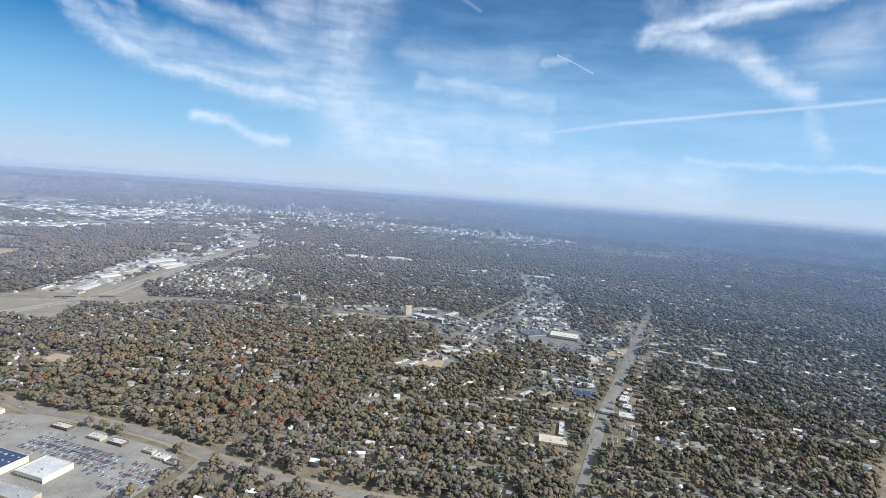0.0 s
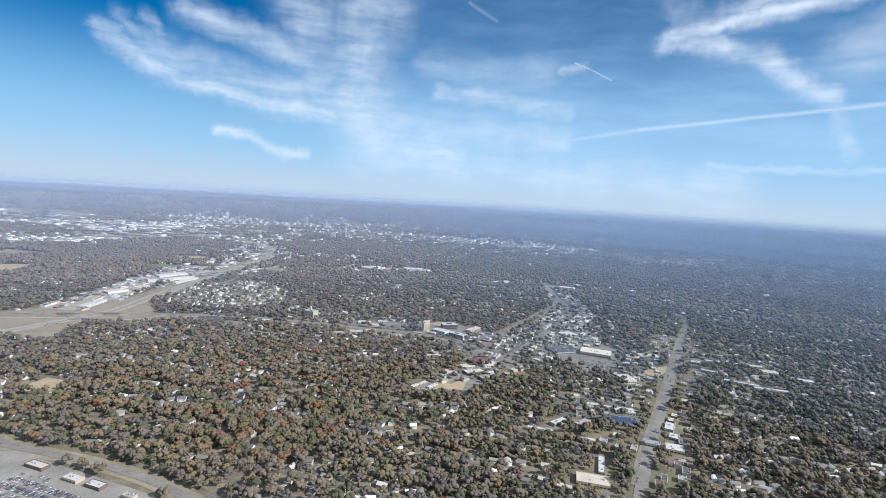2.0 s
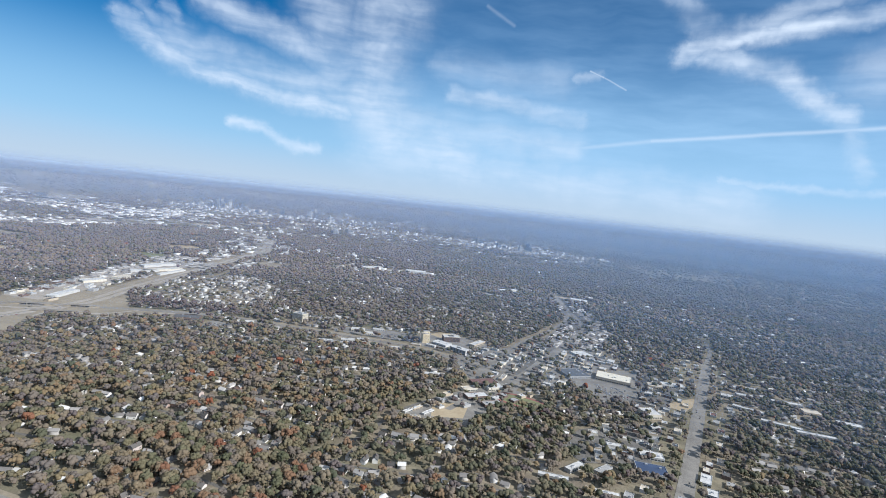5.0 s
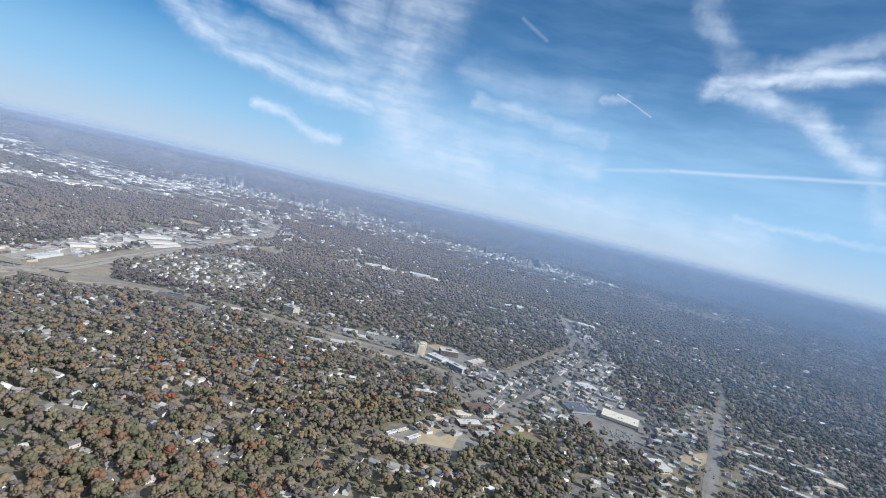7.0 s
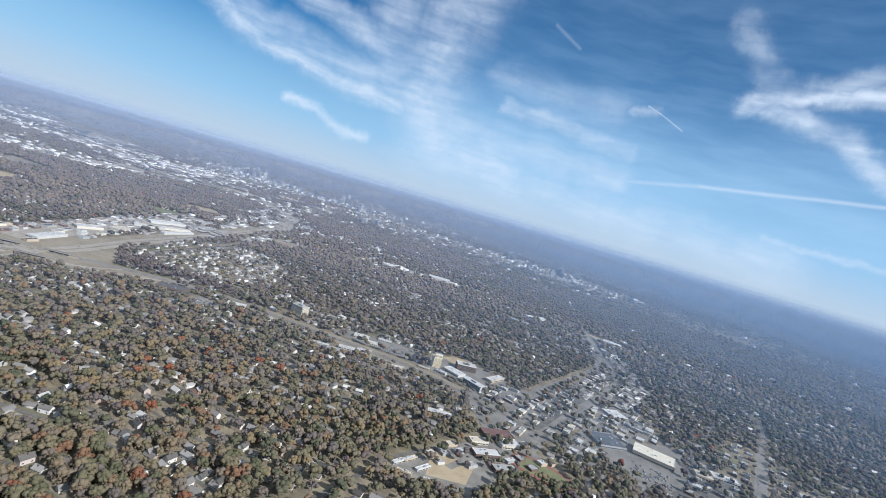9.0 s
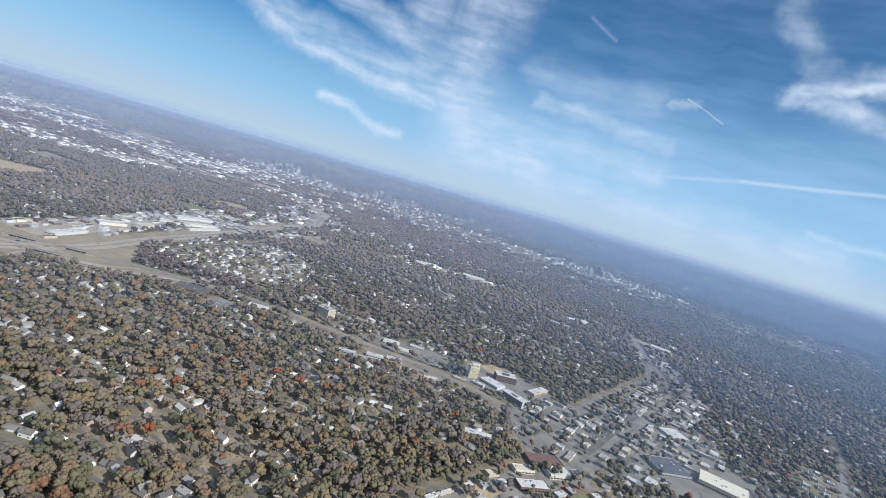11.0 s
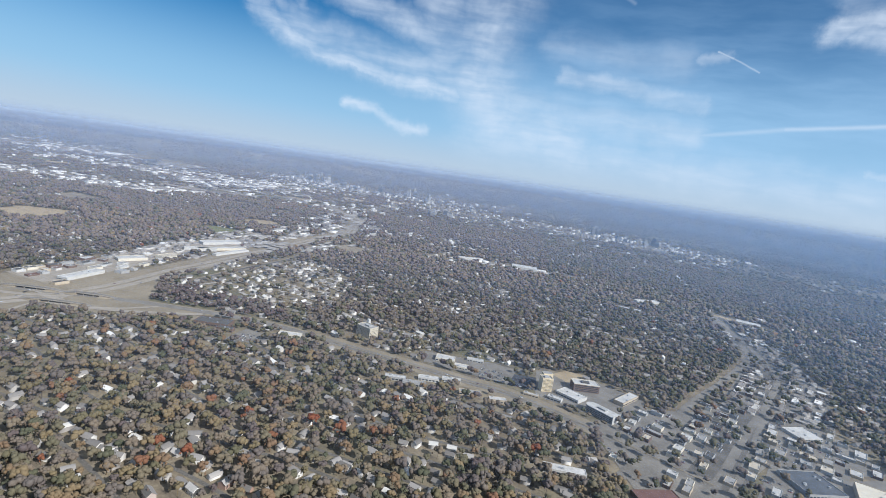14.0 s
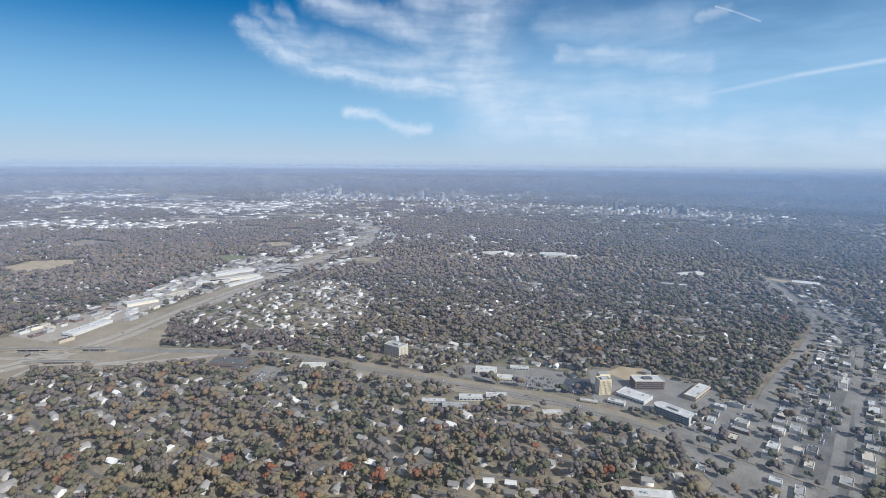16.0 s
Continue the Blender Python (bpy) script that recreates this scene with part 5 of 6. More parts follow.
def twig_arrays(seed, sprays, height=10.0, radius=4.6, size=1.5, leaves=3):
    """A thin domed crown of many small open sprays of leaves and twigs."""
    r = np.random.default_rng(seed)
    n = sprays * leaves
    a = np.repeat(r.uniform(0, 6.283, sprays), leaves)
    q = np.repeat(np.sqrt(r.uniform(0, 1, sprays)) * r.uniform(0.9, 1.1, sprays), leaves)
    dome = np.sqrt(np.clip(1 - np.minimum(q, 1) ** 2, 0, 1))
    drop = np.repeat(r.uniform(0.62, 1.0, sprays), leaves)
    lump = 1 + 0.22 * np.sin(a * 3 + seed) * q
    c = np.stack([q * radius * lump * np.cos(a), q * radius * lump * np.sin(a), height * (0.36 + 0.6 * dome * drop)], 1)
    out = np.stack([q * np.cos(a), q * np.sin(a), 0.35 + dome], 1)
    c += r.normal(0, size * 0.30, (n, 3))
    nrm = out / np.linalg.norm(out, axis=1)[:, None] + r.normal(0, 0.36, (n, 3))
    nrm /= np.linalg.norm(nrm, axis=1)[:, None]
    t1 = np.cross(nrm, r.normal(0, 1, (n, 3)))
    t1 /= np.linalg.norm(t1, axis=1)[:, None]
    t2 = np.cross(nrm, t1)
    s = (size * r.uniform(0.6, 1.3, n))[:, None]
    vs = np.empty((n, 3, 3))
    for k, ang in enumerate((0.0, 2.1, 4.2)):
        w = s * r.uniform(0.75, 1.25, (n, 1))
        vs[:, k] = c + t1 * w * math.cos(ang) + t2 * w * math.sin(ang)
    return vs.reshape(-1, 3), np.arange(3 * n).reshape(-1, 3)


def ico_arrays():
    g = (1 + math.sqrt(5)) / 2
    v = np.array([(a * p, b * g, 0) for a in (-1, 1) for b in (-1, 1) for p in (1,)], float)
    v = np.vstack([v, v[:, [2, 0, 1]], v[:, [1, 2, 0]]])
    v /= np.linalg.norm(v[0])
    f = []
    for i in range(12):
        for j in range(i + 1, 12):
            for k in range(j + 1, 12):
                e = [np.linalg.norm(v[a] - v[b]) for a, b in ((i, j), (j, k), (i, k))]
                if max(e) < 1.1:
                    out = np.cross(v[j] - v[i], v[k] - v[i]) @ (v[i] + v[j] + v[k])
                    f.append((i, j, k) if out > 0 else (i, k, j))
    return v, np.array(f)


ICO_V, ICO_F = ico_arrays()


def lump_arrays(seed, lumps, sprays, height=10.0, radius=4.2, size=2.2, twig=0.9):
    """A domed crown of overlapping uneven clumps, its outline broken by loose sprays."""
    r = np.random.default_rng(seed)
    vs, fs = [], []
    for k in range(lumps):
        a, q = 6.283 * (k * 0.618 + r.uniform(-0.12, 0.12)), radius * (0.78 * math.sqrt((k + 0.3) / lumps)) * r.uniform(0.8, 1.2)
        z = height * (0.42 + 0.40 * math.sqrt(max(0.05, 1 - (q / radius) ** 2))) * r.uniform(0.85, 1.08)
        v = ICO_V * size * r.uniform(0.75, 1.25) * r.uniform(0.72, 1.28, (12, 1)) * (1, 1, 0.86)
        vs.append(v + (q * math.cos(a), q * math.sin(a), z))
        fs.append(ICO_F + 12 * k)
    if sprays:
        tv, _ = twig_arrays(seed + 7, sprays, height, radius * 1.06, twig, 2)
        fs.append(np.arange(len(tv)).reshape(-1, 3) + 12 * lumps)
        vs.append(tv)
    return np.vstack(vs), np.vstack(fs)


def low_clump(seed):
    v, f = lump_arrays(seed, 2, 0, height=7, radius=7, size=6.0)
    v[:, 2] = 2.5 + (v[:, 2] - v[:, 2].mean()) * 0.45
    return v, f


def trunk_arrays(height=9.0, sides=5, limbs=4, seed=0):
    """A tapered trunk that forks into limbs."""
    r = np.random.default_rng(seed)
    vs, fs = [], []

    def tube(p, q, r0, r1):
        k = len(vs)
        for c, rad in ((p, r0), (q, r1)):
            for i in range(sides):
                a = 6.2832 * i / sides
                vs.append((c[0] + rad * math.cos(a), c[1] + rad * math.sin(a), c[2]))
        for i in range(sides):
            j = (i + 1) % sides
            fs.extend([(k + i, k + j, k + sides + j), (k + i, k + sides + j, k + sides + i)])
    tube((0, 0, 0), (0.1, 0, height * 0.45), 0.28, 0.17)
    for i in range(limbs):
        a = 6.28 * i / limbs + r.uniform(-0.4, 0.4)
        q = r.uniform(1.3, 2.4)
        tube((0.1, 0, height * 0.42), (q * math.cos(a), q * math.sin(a), height * r.uniform(0.65, 0.85)), 0.13, 0.04)
    return np.array(vs), np.array(fs)


def plant_grid(r0, r1, step, seed):
    """Jittered places between two distances, off the roads and buildings."""
    g = np.random.default_rng(seed)
    xs, ys = np.meshgrid(np.arange(-r1, r1, step), np.arange(200, r1 + 110, step))
    x, y = xs.ravel() + g.uniform(-.48, .48, xs.size) * step, ys.ravel() + g.uniform(-.48, .48, xs.size) * step
    d = np.hypot(x, y - 100)
    ok = (d > r0) & (d <= r1) & wedge(x, y)
    x, y = x[ok], y[ok]
    ok = ~blocked(x, y, 1.0)
    x, y = x[ok], y[ok]
    return x, y


def off_houses(x, y, rad, homes=None, c=12):
    """Drops places that would stand inside a house or on a street."""
    cell = {}
    for a, b in (HXY if homes is None else homes):
        cell.setdefault((int(a // c), int(b // c)), []).append((a, b))
    out = np.ones(len(x), bool)
    for i in range(len(x)):
        cx, cy = int(x[i] // c), int(y[i] // c)
        for u in (-1, 0, 1):
            for v in (-1, 0, 1):
                for a, b in cell.get((cx + u, cy + v), ()):
                    if (x[i] - a) ** 2 + (y[i] - b) ** 2 < rad * rad:
                        out[i] = False
    return out


def off_streets(x, y, pad):
    keepers = OPEN_LINES[:], OPEN_POLYS[:], OPEN_RECTS[:]
    OPEN_LINES[:], OPEN_POLYS[:], OPEN_RECTS[:] = STREET_LINES, [], []
    b = blocked(x, y, pad)
    OPEN_LINES[:], OPEN_POLYS[:], OPEN_RECTS[:] = keepers
    return ~b


def gaps(x, y, seed):
    """Lawns and openings: more of them in some patches than in others."""
    return np.random.default_rng(seed).random(len(x)) > 0.06 + 0.42 * np.clip(waves(x, y, 4.0, 12) * 2.2 - 0.95, 0, 1)


def thinned(x, y, seed):
    """Fewer trees over the newer housing between the highway and the arterial."""
    inside = ((x + 420) / 130) ** 2 + ((y - 1260) / 150) ** 2 < 1
    return ~inside | (np.random.default_rng(seed).random(len(x)) < 0.18)


def tints(x, y, seed):
    """Mostly grey-brown woods, with rust, ochre and evergreen in patches."""
    g = np.random.default_rng(seed)
    n = len(x)
    warm = np.clip(1.2 - np.hypot((x + 200) / 1.3, y - 770) / 260, 0.07, 1) * (0.4 + 0.9 * waves(x, y, 2.0, 3))
    purple = ((x + 430) / 110) ** 2 + ((y - 1075) / 60) ** 2 < 1
    t = g.beta(2.2, 2.6, n) * 0.52
    near = np.clip(1.25 - np.hypot(x / 1.4 + 120, y - 640) / 470, 0, 1)
    t = np.where(g.random(n) < 0.55 * near, g.choice((0.34, 0.42, 0.50, 0.58, 0.78, 0.84), n) + g.uniform(-0.05, 0.05, n), t)
    u = g.random(n)
    green = np.clip((x + 60) / 500, 0, 0.34)
    t = np.where(g.random(n) < green, g.uniform(0.58, 0.71, n), t)
    t = np.where(u < 0.16 + 0.16 * waves(x, y, 1.5, 8), g.uniform(0.55, 0.72, n), t)
    t = np.where((u > 0.48) & (g.random(n) < 0.66 * warm), g.uniform(0.72, 0.93, n), t)
    t = np.where((u > 0.965) & (g.random(n) < warm), g.uniform(0.93, 1.0, n), t)
    return np.where(purple, g.uniform(0.0, 0.16, n), t)


def forest(name, x, y, templates, seed, scale=(0.62, 1.3), label="", mat=None):
    g = np.random.default_rng(seed)
    tv, vs, fs, ts, base = tints(x, y, seed + 1), [], [], [], 0
    pick = g.integers(0, len(templates), len(x))
    for k, (V0, F0) in enumerate(templates):
        i = np.where(pick == k)[0]
        if not len(i):
            continue
        n, m = len(i), len(V0)
        s, a = g.uniform(*scale, n), g.uniform(0, 6.28, n)
        hz = s * g.uniform(0.85, 1.2, n)
        ca, sa = np.cos(a)[:, None], np.sin(a)[:, None]
        X = (V0[:, 0] * ca - V0[:, 1] * sa) * s[:, None] + x[i][:, None]
        Y = (V0[:, 0] * sa + V0[:, 1] * ca) * s[:, None] + y[i][:, None]
        Z = V0[:, 2][None] * hz[:, None] + ground_z(np.hypot(x[i], y[i]))[:, None]
        vs.append(np.stack([X, Y, Z], 2).reshape(-1, 3))
        fs.append((F0[None] + (np.arange(n) * m)[:, None, None]).reshape(-1, 3) + base)
        ts.append(np.repeat(tv[i], m))
        base += n * m
    me = mesh_np(name, np.vstack(vs), np.vstack(fs), mat or M_LEAF, np.concatenate(ts), soft=True)
    return tagged(new(name, me), label or "dense late-autumn woods of brown and grey crowns", "trees", kind="stuff")


def with_trunk(seed, lumps, sprays, **kw):
    v, f = lump_arrays(seed, lumps, sprays, **kw)
    tv, tf = trunk_arrays(kw.get("height", 9.0), 3, 0, seed)
    return np.vstack([v, tv]), np.vstack([f, tf + len(v)])


# near woods; the trees round the middle of the flight stand singly
nx, ny = plant_grid(220, 820, 6.7, 11)
ok = off_houses(nx, ny, 4.8) & off_streets(nx, ny, 0.8) & gaps(nx, ny, 41)
nx, ny = nx[ok], ny[ok]
order = np.argsort((nx + 150) ** 2 + (ny - 600) ** 2)
single, rest = order[:290], order[290:]
SINGLE = []
for k in range(8):
    cv, cf = lump_arrays(500 + k, 9, 0, radius=3.6 + 0.4 * (k % 4), size=1.75)
    tv_, tf_ = twig_arrays(540 + k, 90, radius=3.8 + 0.4 * (k % 4), size=0.72)
    cv, cf = np.vstack([cv, tv_]), np.vstack([cf, tf_ + len(cv)])
    wv, wf = trunk_arrays(9.0, 6, 5, k)
    SINGLE.append((mesh_np("crown", cv, cf, M_LEAF_OB), mesh_np("trunk", wv, wf, M_BARK)))
gr = random.Random(77)
for i in single:
    k = gr.randrange(8)
    e = tagged(new("tree"), "broadleaf tree with a thin late-autumn crown", "tree", "trees of the suburban woods")
    s = gr.uniform(0.75, 1.25)
    e.matrix_basis = pose(nx[i], ny[i], 0, 0, 0, gr.uniform(0, 360)) @ Matrix.Diagonal((s, s, s * gr.uniform(0.9, 1.15), 1))
    child("trunk", SINGLE[k][1], e)
    child("crown", SINGLE[k][0], e)
near_t = [with_trunk(20 + k, 7, 13, radius=3.3 + 0.45 * (k % 4), size=1.85, twig=0.85) for k in range(10)]
forest("woodland", nx[rest], ny[rest], near_t, 31)
mx, my = plant_grid(820, 1420, 6.6, 12)
ok = off_houses(mx, my, 4.8) & thinned(mx, my, 3) & off_streets(mx, my, 0.2) & gaps(mx, my, 42)
mx, my = np.concatenate([mx[ok], [q[0] for q in ZONE_TREES]]), np.concatenate([my[ok], [q[1] for q in ZONE_TREES]])
forest("woodland", mx, my, [lump_arrays(60 + k, 4, 5, height=8.2, radius=3.4, size=2.15, twig=1.1) for k in range(8)], 32)
qx, qy = plant_grid(1420, 2400, 8.6, 13)
ok = off_houses(qx, qy, 3.5) & off_houses(qx, qy, 16, [(q[0], q[1]) for q in far], 20)
qx, qy = qx[ok], qy[ok]
forest("woodland", qx, qy, [lump_arrays(80 + k, 2, 2, height=7.5, radius=4.0, size=3.2, twig=1.8) for k in range(8)], 33, label="distant brown-grey woods", mat=M_WOODS)
wx, wy = plant_grid(2400, 4650, 17, 14)
ok = np.random.default_rng(5).random(len(wx)) < 0.35 + 0.9 * waves(wx, wy, 0.6, 2)
ok &= off_houses(wx, wy, 30, [(q[0], q[1]) for q in far], 30)
forest("woodland", wx[ok], wy[ok], [low_clump(90 + k) for k in range(8)], 34, label="far grey-blue woods on the plain", mat=M_WOODS)


# ---- cars ----
def car_meshes():
    body = [(-1.5, -.6, .25), (1.5, -.6, .25), (1.5, .6, .25), (-1.5, .6, .25), (-1.5, -.6, .55), (1.5, -.58, .5), (1.5, .58, .5), (-1.5, .6, .55), (-1.42, -.55, .68), (1.38, -.52, .6), (1.38, .52, .6), (-1.42, .55, .68)]
    bf = [(0, 3, 2, 1), (0, 1, 5, 4), (1, 2, 6, 5), (2, 3, 7, 6), (3, 0, 4, 7), (4, 5, 9, 8), (5, 6, 10, 9), (6, 7, 11, 10), (7, 4, 8, 11), (8, 9, 10, 11)]
    cab = [(-1.15, -.52, .66), (.65, -.5, .63), (.65, .5, .63), (-1.15, .52, .66), (-.85, -.42, 1.0), (.15, -.42, 1.0), (.15, .42, 1.0), (-.85, .42, 1.0)]
    cf = [(0, 1, 5, 4), (1, 2, 6, 5), (2, 3, 7, 6), (3, 0, 4, 7), (4, 5, 6, 7)]
    top = [(-.83, -.4, 1.01), (.13, -.4, 1.01), (.13, .4, 1.01), (-.83, .4, 1.01), (-.83, -.4, 1.04), (.13, -.4, 1.04), (.13, .4, 1.04), (-.83, .4, 1.04)]
    wv = [(0.22 * math.cos(a), s * 0.08, 0.22 * math.sin(a)) for s in (-1, 1) for a in [k * 0.7854 for k in range(8)]]
    wf = [tuple(range(7, -1, -1)), tuple(range(8, 16))] + [(k, (k + 1) % 8, 8 + (k + 1) % 8, 8 + k) for k in range(8)]
    return (mesh_poly("body", body, bf, M_PAINT), mesh_poly("window", cab, cf, M_GLASS), mesh_poly("roof", top, [(4, 5, 6, 7), (0, 1, 5, 4), (1, 2, 6, 5), (2, 3, 7, 6), (3, 0, 4, 7)], M_PAINT), mesh_poly("wheel", wv, wf, M_RUBBER), body, bf, cab, cf)


C_BODY, C_CAB, C_TOP, C_WHEEL, CBV, CBF, CCV, CCF = car_meshes()


def tri_fan(fs):
    return np.array([(q[0], q[i], q[i + 1]) for q in fs for i in range(1, len(q) - 1)])


def lot_rows(cx, cy, rot, rows, per, pitch, density, seed):
    r = random.Random(seed)
    c, s = math.cos(radians(rot)), math.sin(radians(rot))
    for j in range(rows):
        fill = density * r.uniform(0.3, 1.3)
        for i in range(per):
            for half in (-1, 1):
                if r.random() > fill:
                    continue
                u, v = (i - per / 2) * 1.9, (j - rows / 2) * pitch + half * 1.75
                yield cx + u * c - v * s, cy + u * s + v * c, rot + 90 * half + r.uniform(-3, 3)


spots = list(lot_rows(-271, 469, -20, 5, 50, 9, 0.85, 1)) + list(lot_rows(-201, 433, -20, 5, 20, 9, 0.6, 2)) + list(lot_rows(-387, 497, -20, 7, 44, 10, 0.62, 3))
spots += list(lot_rows(-239, 450, -20, 3, 22, 9, 0.8, 4))
sx, sy = np.array([q[0] for q in spots]), np.array([q[1] for q in spots])
free = np.ones(len(spots), bool)
for cx, cy, a, b, rot in OPEN_RECTS:
    u, v = (sx - cx) * math.cos(rot) + (sy - cy) * math.sin(rot), -(sx - cx) * math.sin(rot) + (sy - cy) * math.cos(rot)
    free &= ~((np.abs(u) < a) & (np.abs(v) < b))
spots = [q for q, k in zip(spots, free) if k]
other = list(lot_rows(289, 889, -20, 5, 24, 8, 0.45, 6)) + list(lot_rows(-5, 1046, 5, 3, 10, 10, 0.14, 7)) + list(lot_rows(-316, 999, 10, 4, 12, 8, 0.4, 8)) + list(lot_rows(-39, 1048, 2, 4, 16, 9, 0.2, 9))
cr = random.Random(3)
for line, n in ((ARTERIAL, 26), (RIGHT, 26), (STRIP, 24), (MALLROAD, 12), ([(x - 9, y) for x, y in HWY[:8]], 26), ([(x + 11, y) for x, y in HWY[:8]], 26)):
    c = curve_pts(line, 6)
    for _ in range(n):
        i = cr.randrange(1, len(c) - 2)
        d = c[i + 1] - c[i]
        d /= np.linalg.norm(d)
        side = cr.choice((-1, 1))
        p = c[i] + np.array((-d[1], d[0])) * side * 2.4
        other.append((p[0], p[1], math.degrees(math.atan2(d[1], d[0])) + (180 if side > 0 else 0)))
# cars between the shops of the district
zr = random.Random(29)
for P, n in ((SHOPS_A, 900), (SHOPS_D, 260), (SHOPS_B, 110), (SHOPS_C, 120)):
    bx, by = [q[0] for q in P], [q[1] for q in P]
    for _ in range(n):
        x, y = zr.uniform(min(bx), max(bx)), zr.uniform(min(by), max(by))
        if inside_poly(x, y, P) and not taken(x, y, 1.2) and not in_open_line(x, y, 0):
            a_ = zr.choice((62, 152)) + zr.uniform(-4, 4)
            c, s_ = math.cos(radians(a_ + 90)), math.sin(radians(a_ + 90))
            for q in range(zr.randrange(1, 7)):
                if not taken(x + q * 1.7 * c, y + q * 1.7 * s_, 1.2):
                    other.append((x + q * 1.7 * c, y + q * 1.7 * s_, a_))
r2 = random.Random(9)
r2.shuffle(spots)
for x, y, rot in spots[:120]:
    e = tagged(new("car"), "parked car on the shopping centre's car park", "car", "cars on the car park")
    e.matrix_basis = pose(x, y, 0.15, 0, 0, rot)
    child("body", C_BODY, e)
    child("window", C_CAB, e)
    child("roof", C_TOP, e)
    for wx_, wy_ in ((-0.95, -.56), (-0.95, .56), (0.95, -.56), (0.95, .56)):
        child("wheel", C_WHEEL, e, "", pose(wx_, wy_, 0.22))
cv0, cf0 = np.vstack([CBV, CCV]), np.vstack([tri_fan(CBF), tri_fan(CCF) + len(CBV)])
vs, fs, ts, base = [], [], [], 0
for x, y, rot in spots[120:] + other:
    c, s_ = math.cos(radians(rot)), math.sin(radians(rot))
    q = cv0.copy()
    q[:, 0], q[:, 1] = cv0[:, 0] * c - cv0[:, 1] * s_ + x, cv0[:, 0] * s_ + cv0[:, 1] * c + y
    q[:, 2] += 0.2
    vs.append(q)
    fs.append(cf0 + base)
    ts += [r2.random()] * len(CBV) + [0.2] * len(CCV)
    base += len(q)
tagged(new("distant_cars", mesh_np("distant_cars", np.vstack(vs), np.vstack(fs), M_PAINT_T, ts)), "small cars on roads and car parks", "cars", kind="stuff")
van = mesh_boxes("body", [(-2.2, -.8, .3, 2.2, .8, 1.9), (2.2, -.75, .3, 2.8, .75, 1.2)], M_WHITEWALL)
for k in range(14):
    e = tagged(new("van"), "white van parked in a row beside the road", "van", "white vans in a row")
    e.matrix_basis = pose(-286 + 2.3 * k, 1082 + 1.1 * k, 0, 0, 0, 100)
    child("body", van, e)
    for wx_ in (-1.4, 1.6):
        for wy_ in (-.75, .75):
            child("wheel", C_WHEEL, e, "", pose(wx_, wy_, 0.22))


# ---- the far city ----
def skyscraper(x, y, w, d, h, rot, seed, label):
    r = random.Random(seed)
    e = tagged(new("high_rise"), label, "high-rise", "towers of the far city")
    e.matrix_basis = pose(x, y, 0, 0, 0, rot)
    h *= 0.92
    k = r.uniform(0.55, 0.85)
    child("wall", mesh_boxes("wall", [(-w / 2, -d / 2, 0, w / 2, d / 2, h * k)], M_STEELTOWER), e)
    child("setback", mesh_boxes("setback", [(-w * .38, -d * .38, h * k, w * .38, d * .38, h * 0.95)], M_STEELTOWER), e)
    child("penthouse", mesh_boxes("penthouse", [(-w * .2, -d * .2, h * 0.95, w * .2, d * .2, h)], M_GREYWALL), e)


TALL = [(-1602, 3718, 26), (-1565, 3732, 40), (-1537, 3706, 30), (-1505, 3730, 66), (-1492, 3686, 46), (-1463, 3685, 52), (-1437, 3726, 72), (-1417, 3661, 58), (-1397, 3698, 78), (-1367, 3657, 48), (-1336, 3680, 70), (-1305, 3722, 36),
        (-1237, 3648, 50), (-1215, 3645, 38), (-1644, 3791, 22), (-1709, 3760, 20), (-1148, 3637, 24), (-993, 3661, 56), (-976, 3640, 48), (-1001, 3703, 40), (-922, 3655, 26), (-856, 3642, 34), (-793, 3613, 58), (-767, 3659, 56), (-811, 3611, 30),
        (-635, 3443, 52), (-628, 3473, 30), (-578, 3514, 26), (-463, 2763, 34), (-431, 2912, 24), (-404, 2858, 22), (-483, 2796, 20), (-374, 3380, 24), (-358, 3298, 20), (267, 3179, 40), (281, 3202, 46), (297, 3182, 36), (327, 3131, 24), (375, 3076, 26),
        (403, 3038, 30), (488, 3014, 34), (540, 3079, 44), (549, 3052, 30), (-1538, 2414, 16), (-698, 3448, 20), (-1070, 3643, 24)]
tr = random.Random(6)
for k, (x, y, h) in enumerate(TALL):
    skyscraper(x, y, tr.uniform(14, 26), tr.uniform(14, 26), h, tr.uniform(-25, 25), k, "hazy pale high-rise of the far city centre" if x < -1180 else "hazy pale high-rise on the far plain")


def box_mass(spots, name, label):
    vs, fs, ts, base = [], [], [], 0
    T = tri_fan([(4, 5, 6, 7), (0, 1, 5, 4), (1, 2, 6, 5), (2, 3, 7, 6), (3, 0, 4, 7)])
    r = np.random.default_rng(44)
    for x, y, w, d, h, rot in spots:
        k_ = 0.62 if w > 14 else 0.85
        q = HV * (w * k_, d * k_, h * 0.8)
        c, s_ = math.cos(rot), math.sin(rot)
        q = np.stack([q[:, 0] * c - q[:, 1] * s_ + x, q[:, 0] * s_ + q[:, 1] * c + y, q[:, 2] + ground_z(np.hypot(x, y))], 1)
        vs.append(q)
        fs.append(T + base)
        ts += [r.choice((0.2, 0.35, 0.5, 0.65, 0.8, 0.95, 1.0))] * 8
        base += 8
    tagged(new(name, mesh_np(name, np.vstack(vs), np.vstack(fs), M_FARHOUSE, ts)), label, "buildings", kind="stuff")


box_mass(far, "far_buildings", "pale low buildings dotted over the far plain")


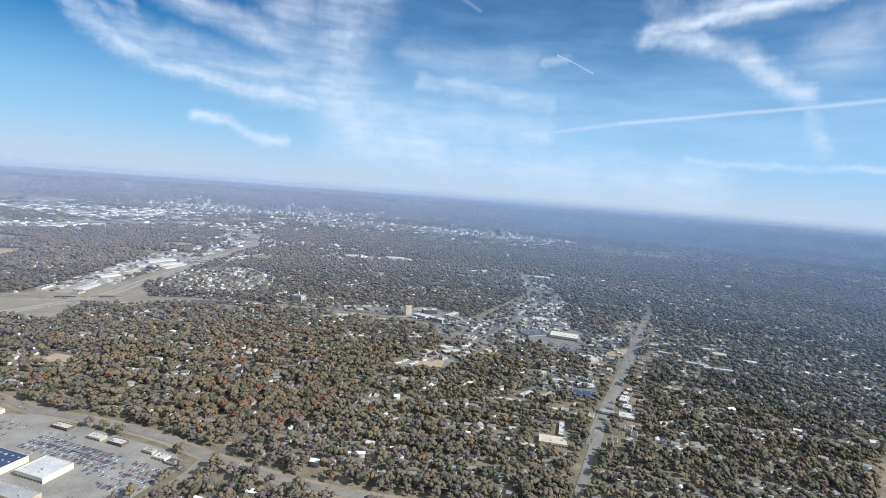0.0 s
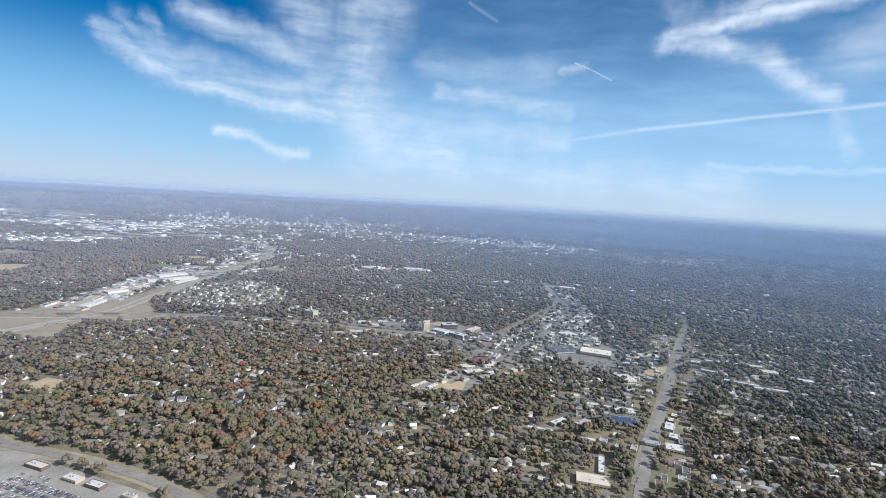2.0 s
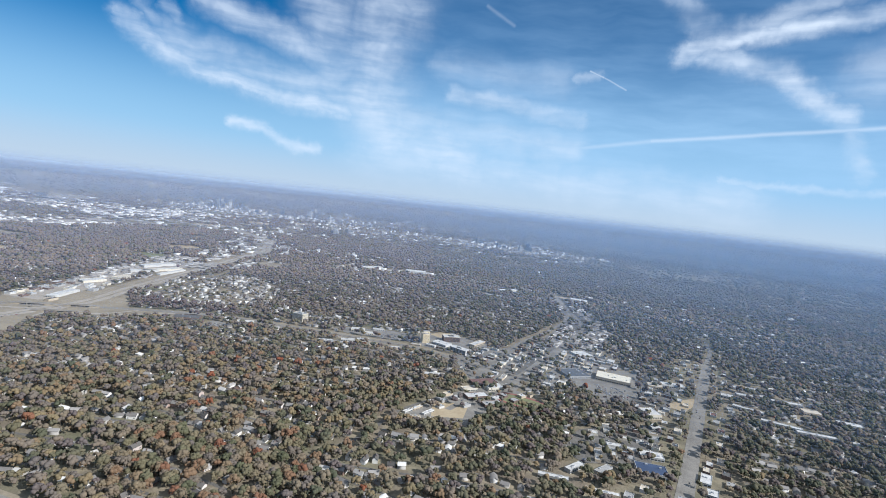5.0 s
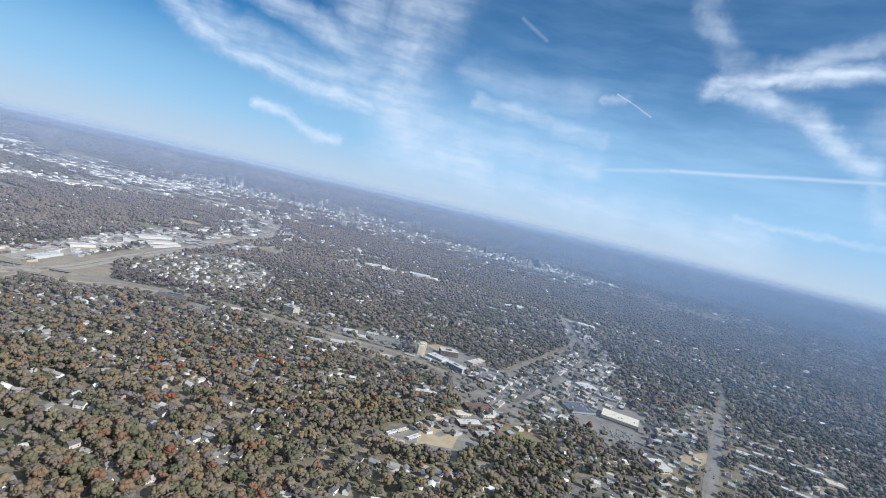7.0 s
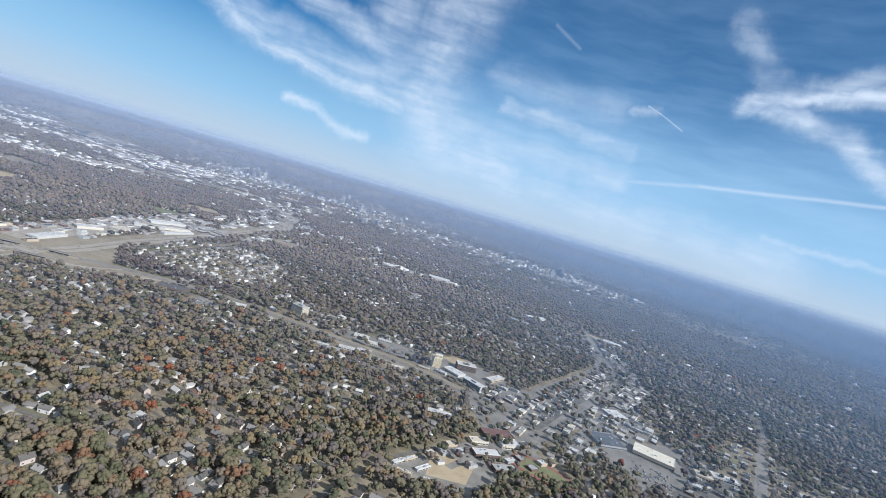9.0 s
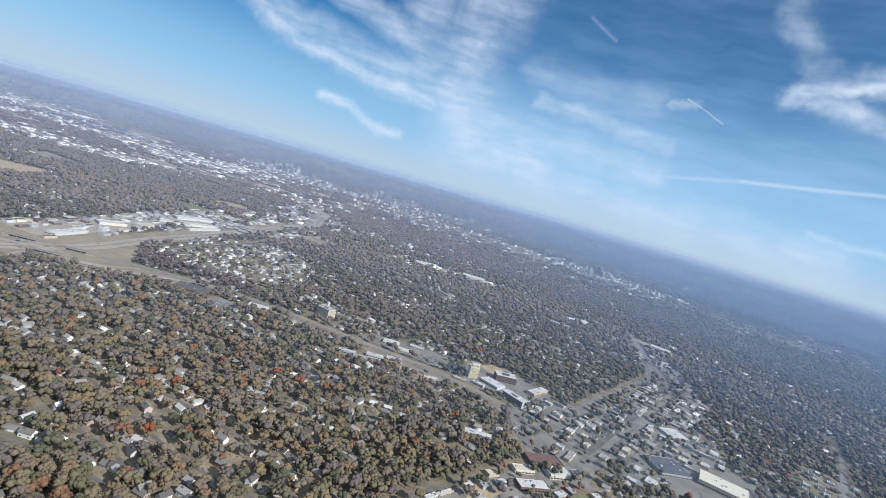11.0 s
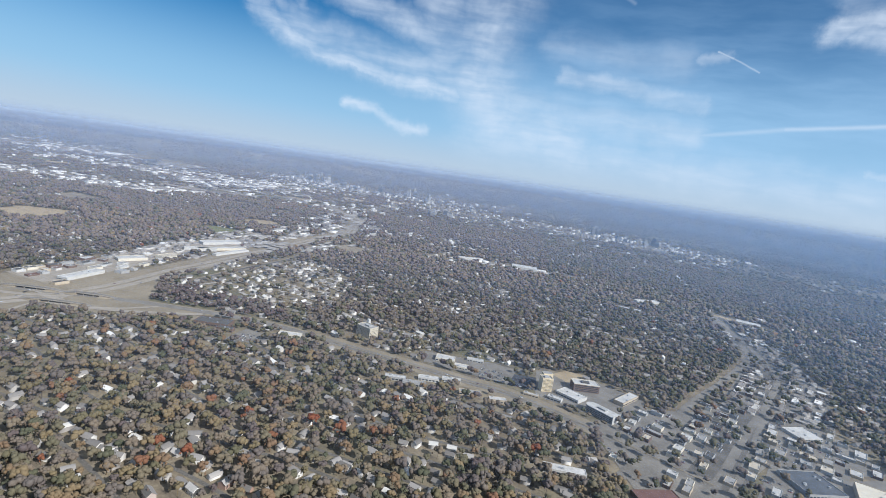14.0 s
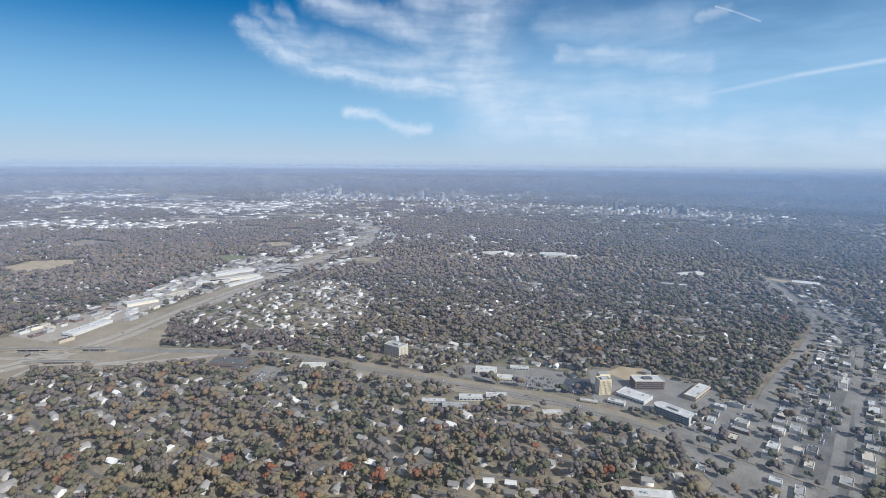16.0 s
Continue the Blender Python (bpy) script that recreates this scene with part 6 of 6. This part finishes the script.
def shop_mass(spots, name, label):
    """Flat-roofed boxes, each with a raised rim and a roof sunk inside it."""
    r = np.random.default_rng(45)
    rim = np.array([(-.5, -.5), (.5, -.5), (.5, .5), (-.5, .5)])
    vs, fs, ts, base = [], [], [], 0
    F = [(0, 1, 5, 4), (1, 2, 6, 5), (2, 3, 7, 6), (3, 0, 4, 7), (4, 5, 9, 8), (5, 6, 10, 9), (6, 7, 11, 10), (7, 4, 8, 11),
         (8, 9, 13, 12), (9, 10, 14, 13), (10, 11, 15, 14), (11, 8, 12, 15), (16, 17, 18, 19), (20, 21, 22, 23), (20, 24, 25, 21), (21, 25, 26, 22), (22, 26, 27, 23), (23, 27, 24, 20)]
    T = tri_fan(F)
    for x, y, w, d, h, rot in spots:
        o, i_ = rim * (w, d), rim * (w - 0.8, d - 0.8)
        u = rim * (1.6, 1.3) + (r.uniform(-.25, .25) * w, r.uniform(-.25, .25) * d)
        q = np.vstack([np.c_[o, np.zeros(4)], np.c_[o, np.full(4, h)], np.c_[i_, np.full(4, h)], np.c_[i_, np.full(4, h - .4)], np.c_[i_, np.full(4, h - .4)],
                       np.c_[u, np.full(4, h + .5)], np.c_[u, np.full(4, h - .4)]])
        c, s_ = math.cos(rot), math.sin(rot)
        vs.append(np.stack([q[:, 0] * c - q[:, 1] * s_ + x, q[:, 0] * s_ + q[:, 1] * c + y, q[:, 2]], 1))
        fs.append(T + base)
        ts += [r.uniform(0.2, 0.8)] * 16 + [r.choice((0.1, 0.3, 0.45, 0.6, 0.75, 0.95))] * 4 + [0.6] * 8
        base += 28
    tagged(new(name, mesh_np(name, np.vstack(vs), np.vstack(fs), M_FARHOUSE, ts)), label, "buildings", kind="stuff")


shop_mass(SHOP_MASS, "flat_roofed_shops", "pale flat-roofed shops and sheds crowded along the roads")


# ---- haze: painted as tinted, part-clear curtains set ever farther out ----
def haze_material(k, base, ramp, dense, far_tone, near_tone):
    m = bpy.data.materials.new("haze_tint")
    m.use_nodes = True
    t = m.node_tree
    t.nodes.clear()
    g = t.nodes.new("ShaderNodeNewGeometry")
    sp = t.nodes.new("ShaderNodeSeparateXYZ")
    t.links.new(g.outputs["Position"], sp.inputs[0])
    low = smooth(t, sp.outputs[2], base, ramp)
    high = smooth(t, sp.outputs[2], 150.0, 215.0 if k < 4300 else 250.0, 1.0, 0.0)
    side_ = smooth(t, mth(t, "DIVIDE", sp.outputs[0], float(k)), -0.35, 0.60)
    fac = mth(t, "MULTIPLY", mth(t, "MULTIPLY", mth(t, "MULTIPLY", low, high), dense), mth(t, "MULTIPLY_ADD", side_, 0.55 if k < 3500 else 0.25, 0.8), clamp=True)   # painted denser and bluer towards +x, windscreen glare included
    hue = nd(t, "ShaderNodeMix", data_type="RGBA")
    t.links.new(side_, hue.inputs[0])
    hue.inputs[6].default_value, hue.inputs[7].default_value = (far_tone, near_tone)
    tr_ = t.nodes.new("ShaderNodeBsdfTransparent")
    df = t.nodes.new("ShaderNodeBsdfDiffuse")
    tl = t.nodes.new("ShaderNodeBsdfTranslucent")
    for n in (df, tl):
        t.links.new(hue.outputs[2], n.inputs["Color"])
    mx_ = t.nodes.new("ShaderNodeMixShader")
    mx_.inputs[0].default_value = 0.2
    t.links.new(df.outputs[0], mx_.inputs[1])
    t.links.new(tl.outputs[0], mx_.inputs[2])
    out_ = t.nodes.new("ShaderNodeMixShader")
    t.links.new(fac, out_.inputs[0])
    t.links.new(tr_.outputs[0], out_.inputs[1])
    t.links.new(mx_.outputs[0], out_.inputs[2])
    o = t.nodes.new("ShaderNodeOutputMaterial")
    t.links.new(out_.outputs[0], o.inputs["Surface"])
    return m


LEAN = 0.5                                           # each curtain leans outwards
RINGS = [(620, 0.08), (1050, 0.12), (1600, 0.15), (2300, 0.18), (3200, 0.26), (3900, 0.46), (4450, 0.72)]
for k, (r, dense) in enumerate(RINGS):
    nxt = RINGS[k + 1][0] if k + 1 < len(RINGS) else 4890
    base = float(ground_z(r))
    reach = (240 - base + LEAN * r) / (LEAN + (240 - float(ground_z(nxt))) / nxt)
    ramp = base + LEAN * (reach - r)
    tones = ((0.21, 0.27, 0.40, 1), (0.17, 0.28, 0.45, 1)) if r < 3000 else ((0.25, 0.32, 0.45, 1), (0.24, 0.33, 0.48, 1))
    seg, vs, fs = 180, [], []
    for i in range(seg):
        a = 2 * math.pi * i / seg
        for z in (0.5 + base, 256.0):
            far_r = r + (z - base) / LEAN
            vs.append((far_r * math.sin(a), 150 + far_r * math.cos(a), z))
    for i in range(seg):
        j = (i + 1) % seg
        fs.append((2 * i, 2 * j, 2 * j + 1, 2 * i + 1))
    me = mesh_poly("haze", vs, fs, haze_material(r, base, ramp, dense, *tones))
    tagged(new("haze", me), "tinted shell painting blue haze over the plain", "haze", kind="structure")
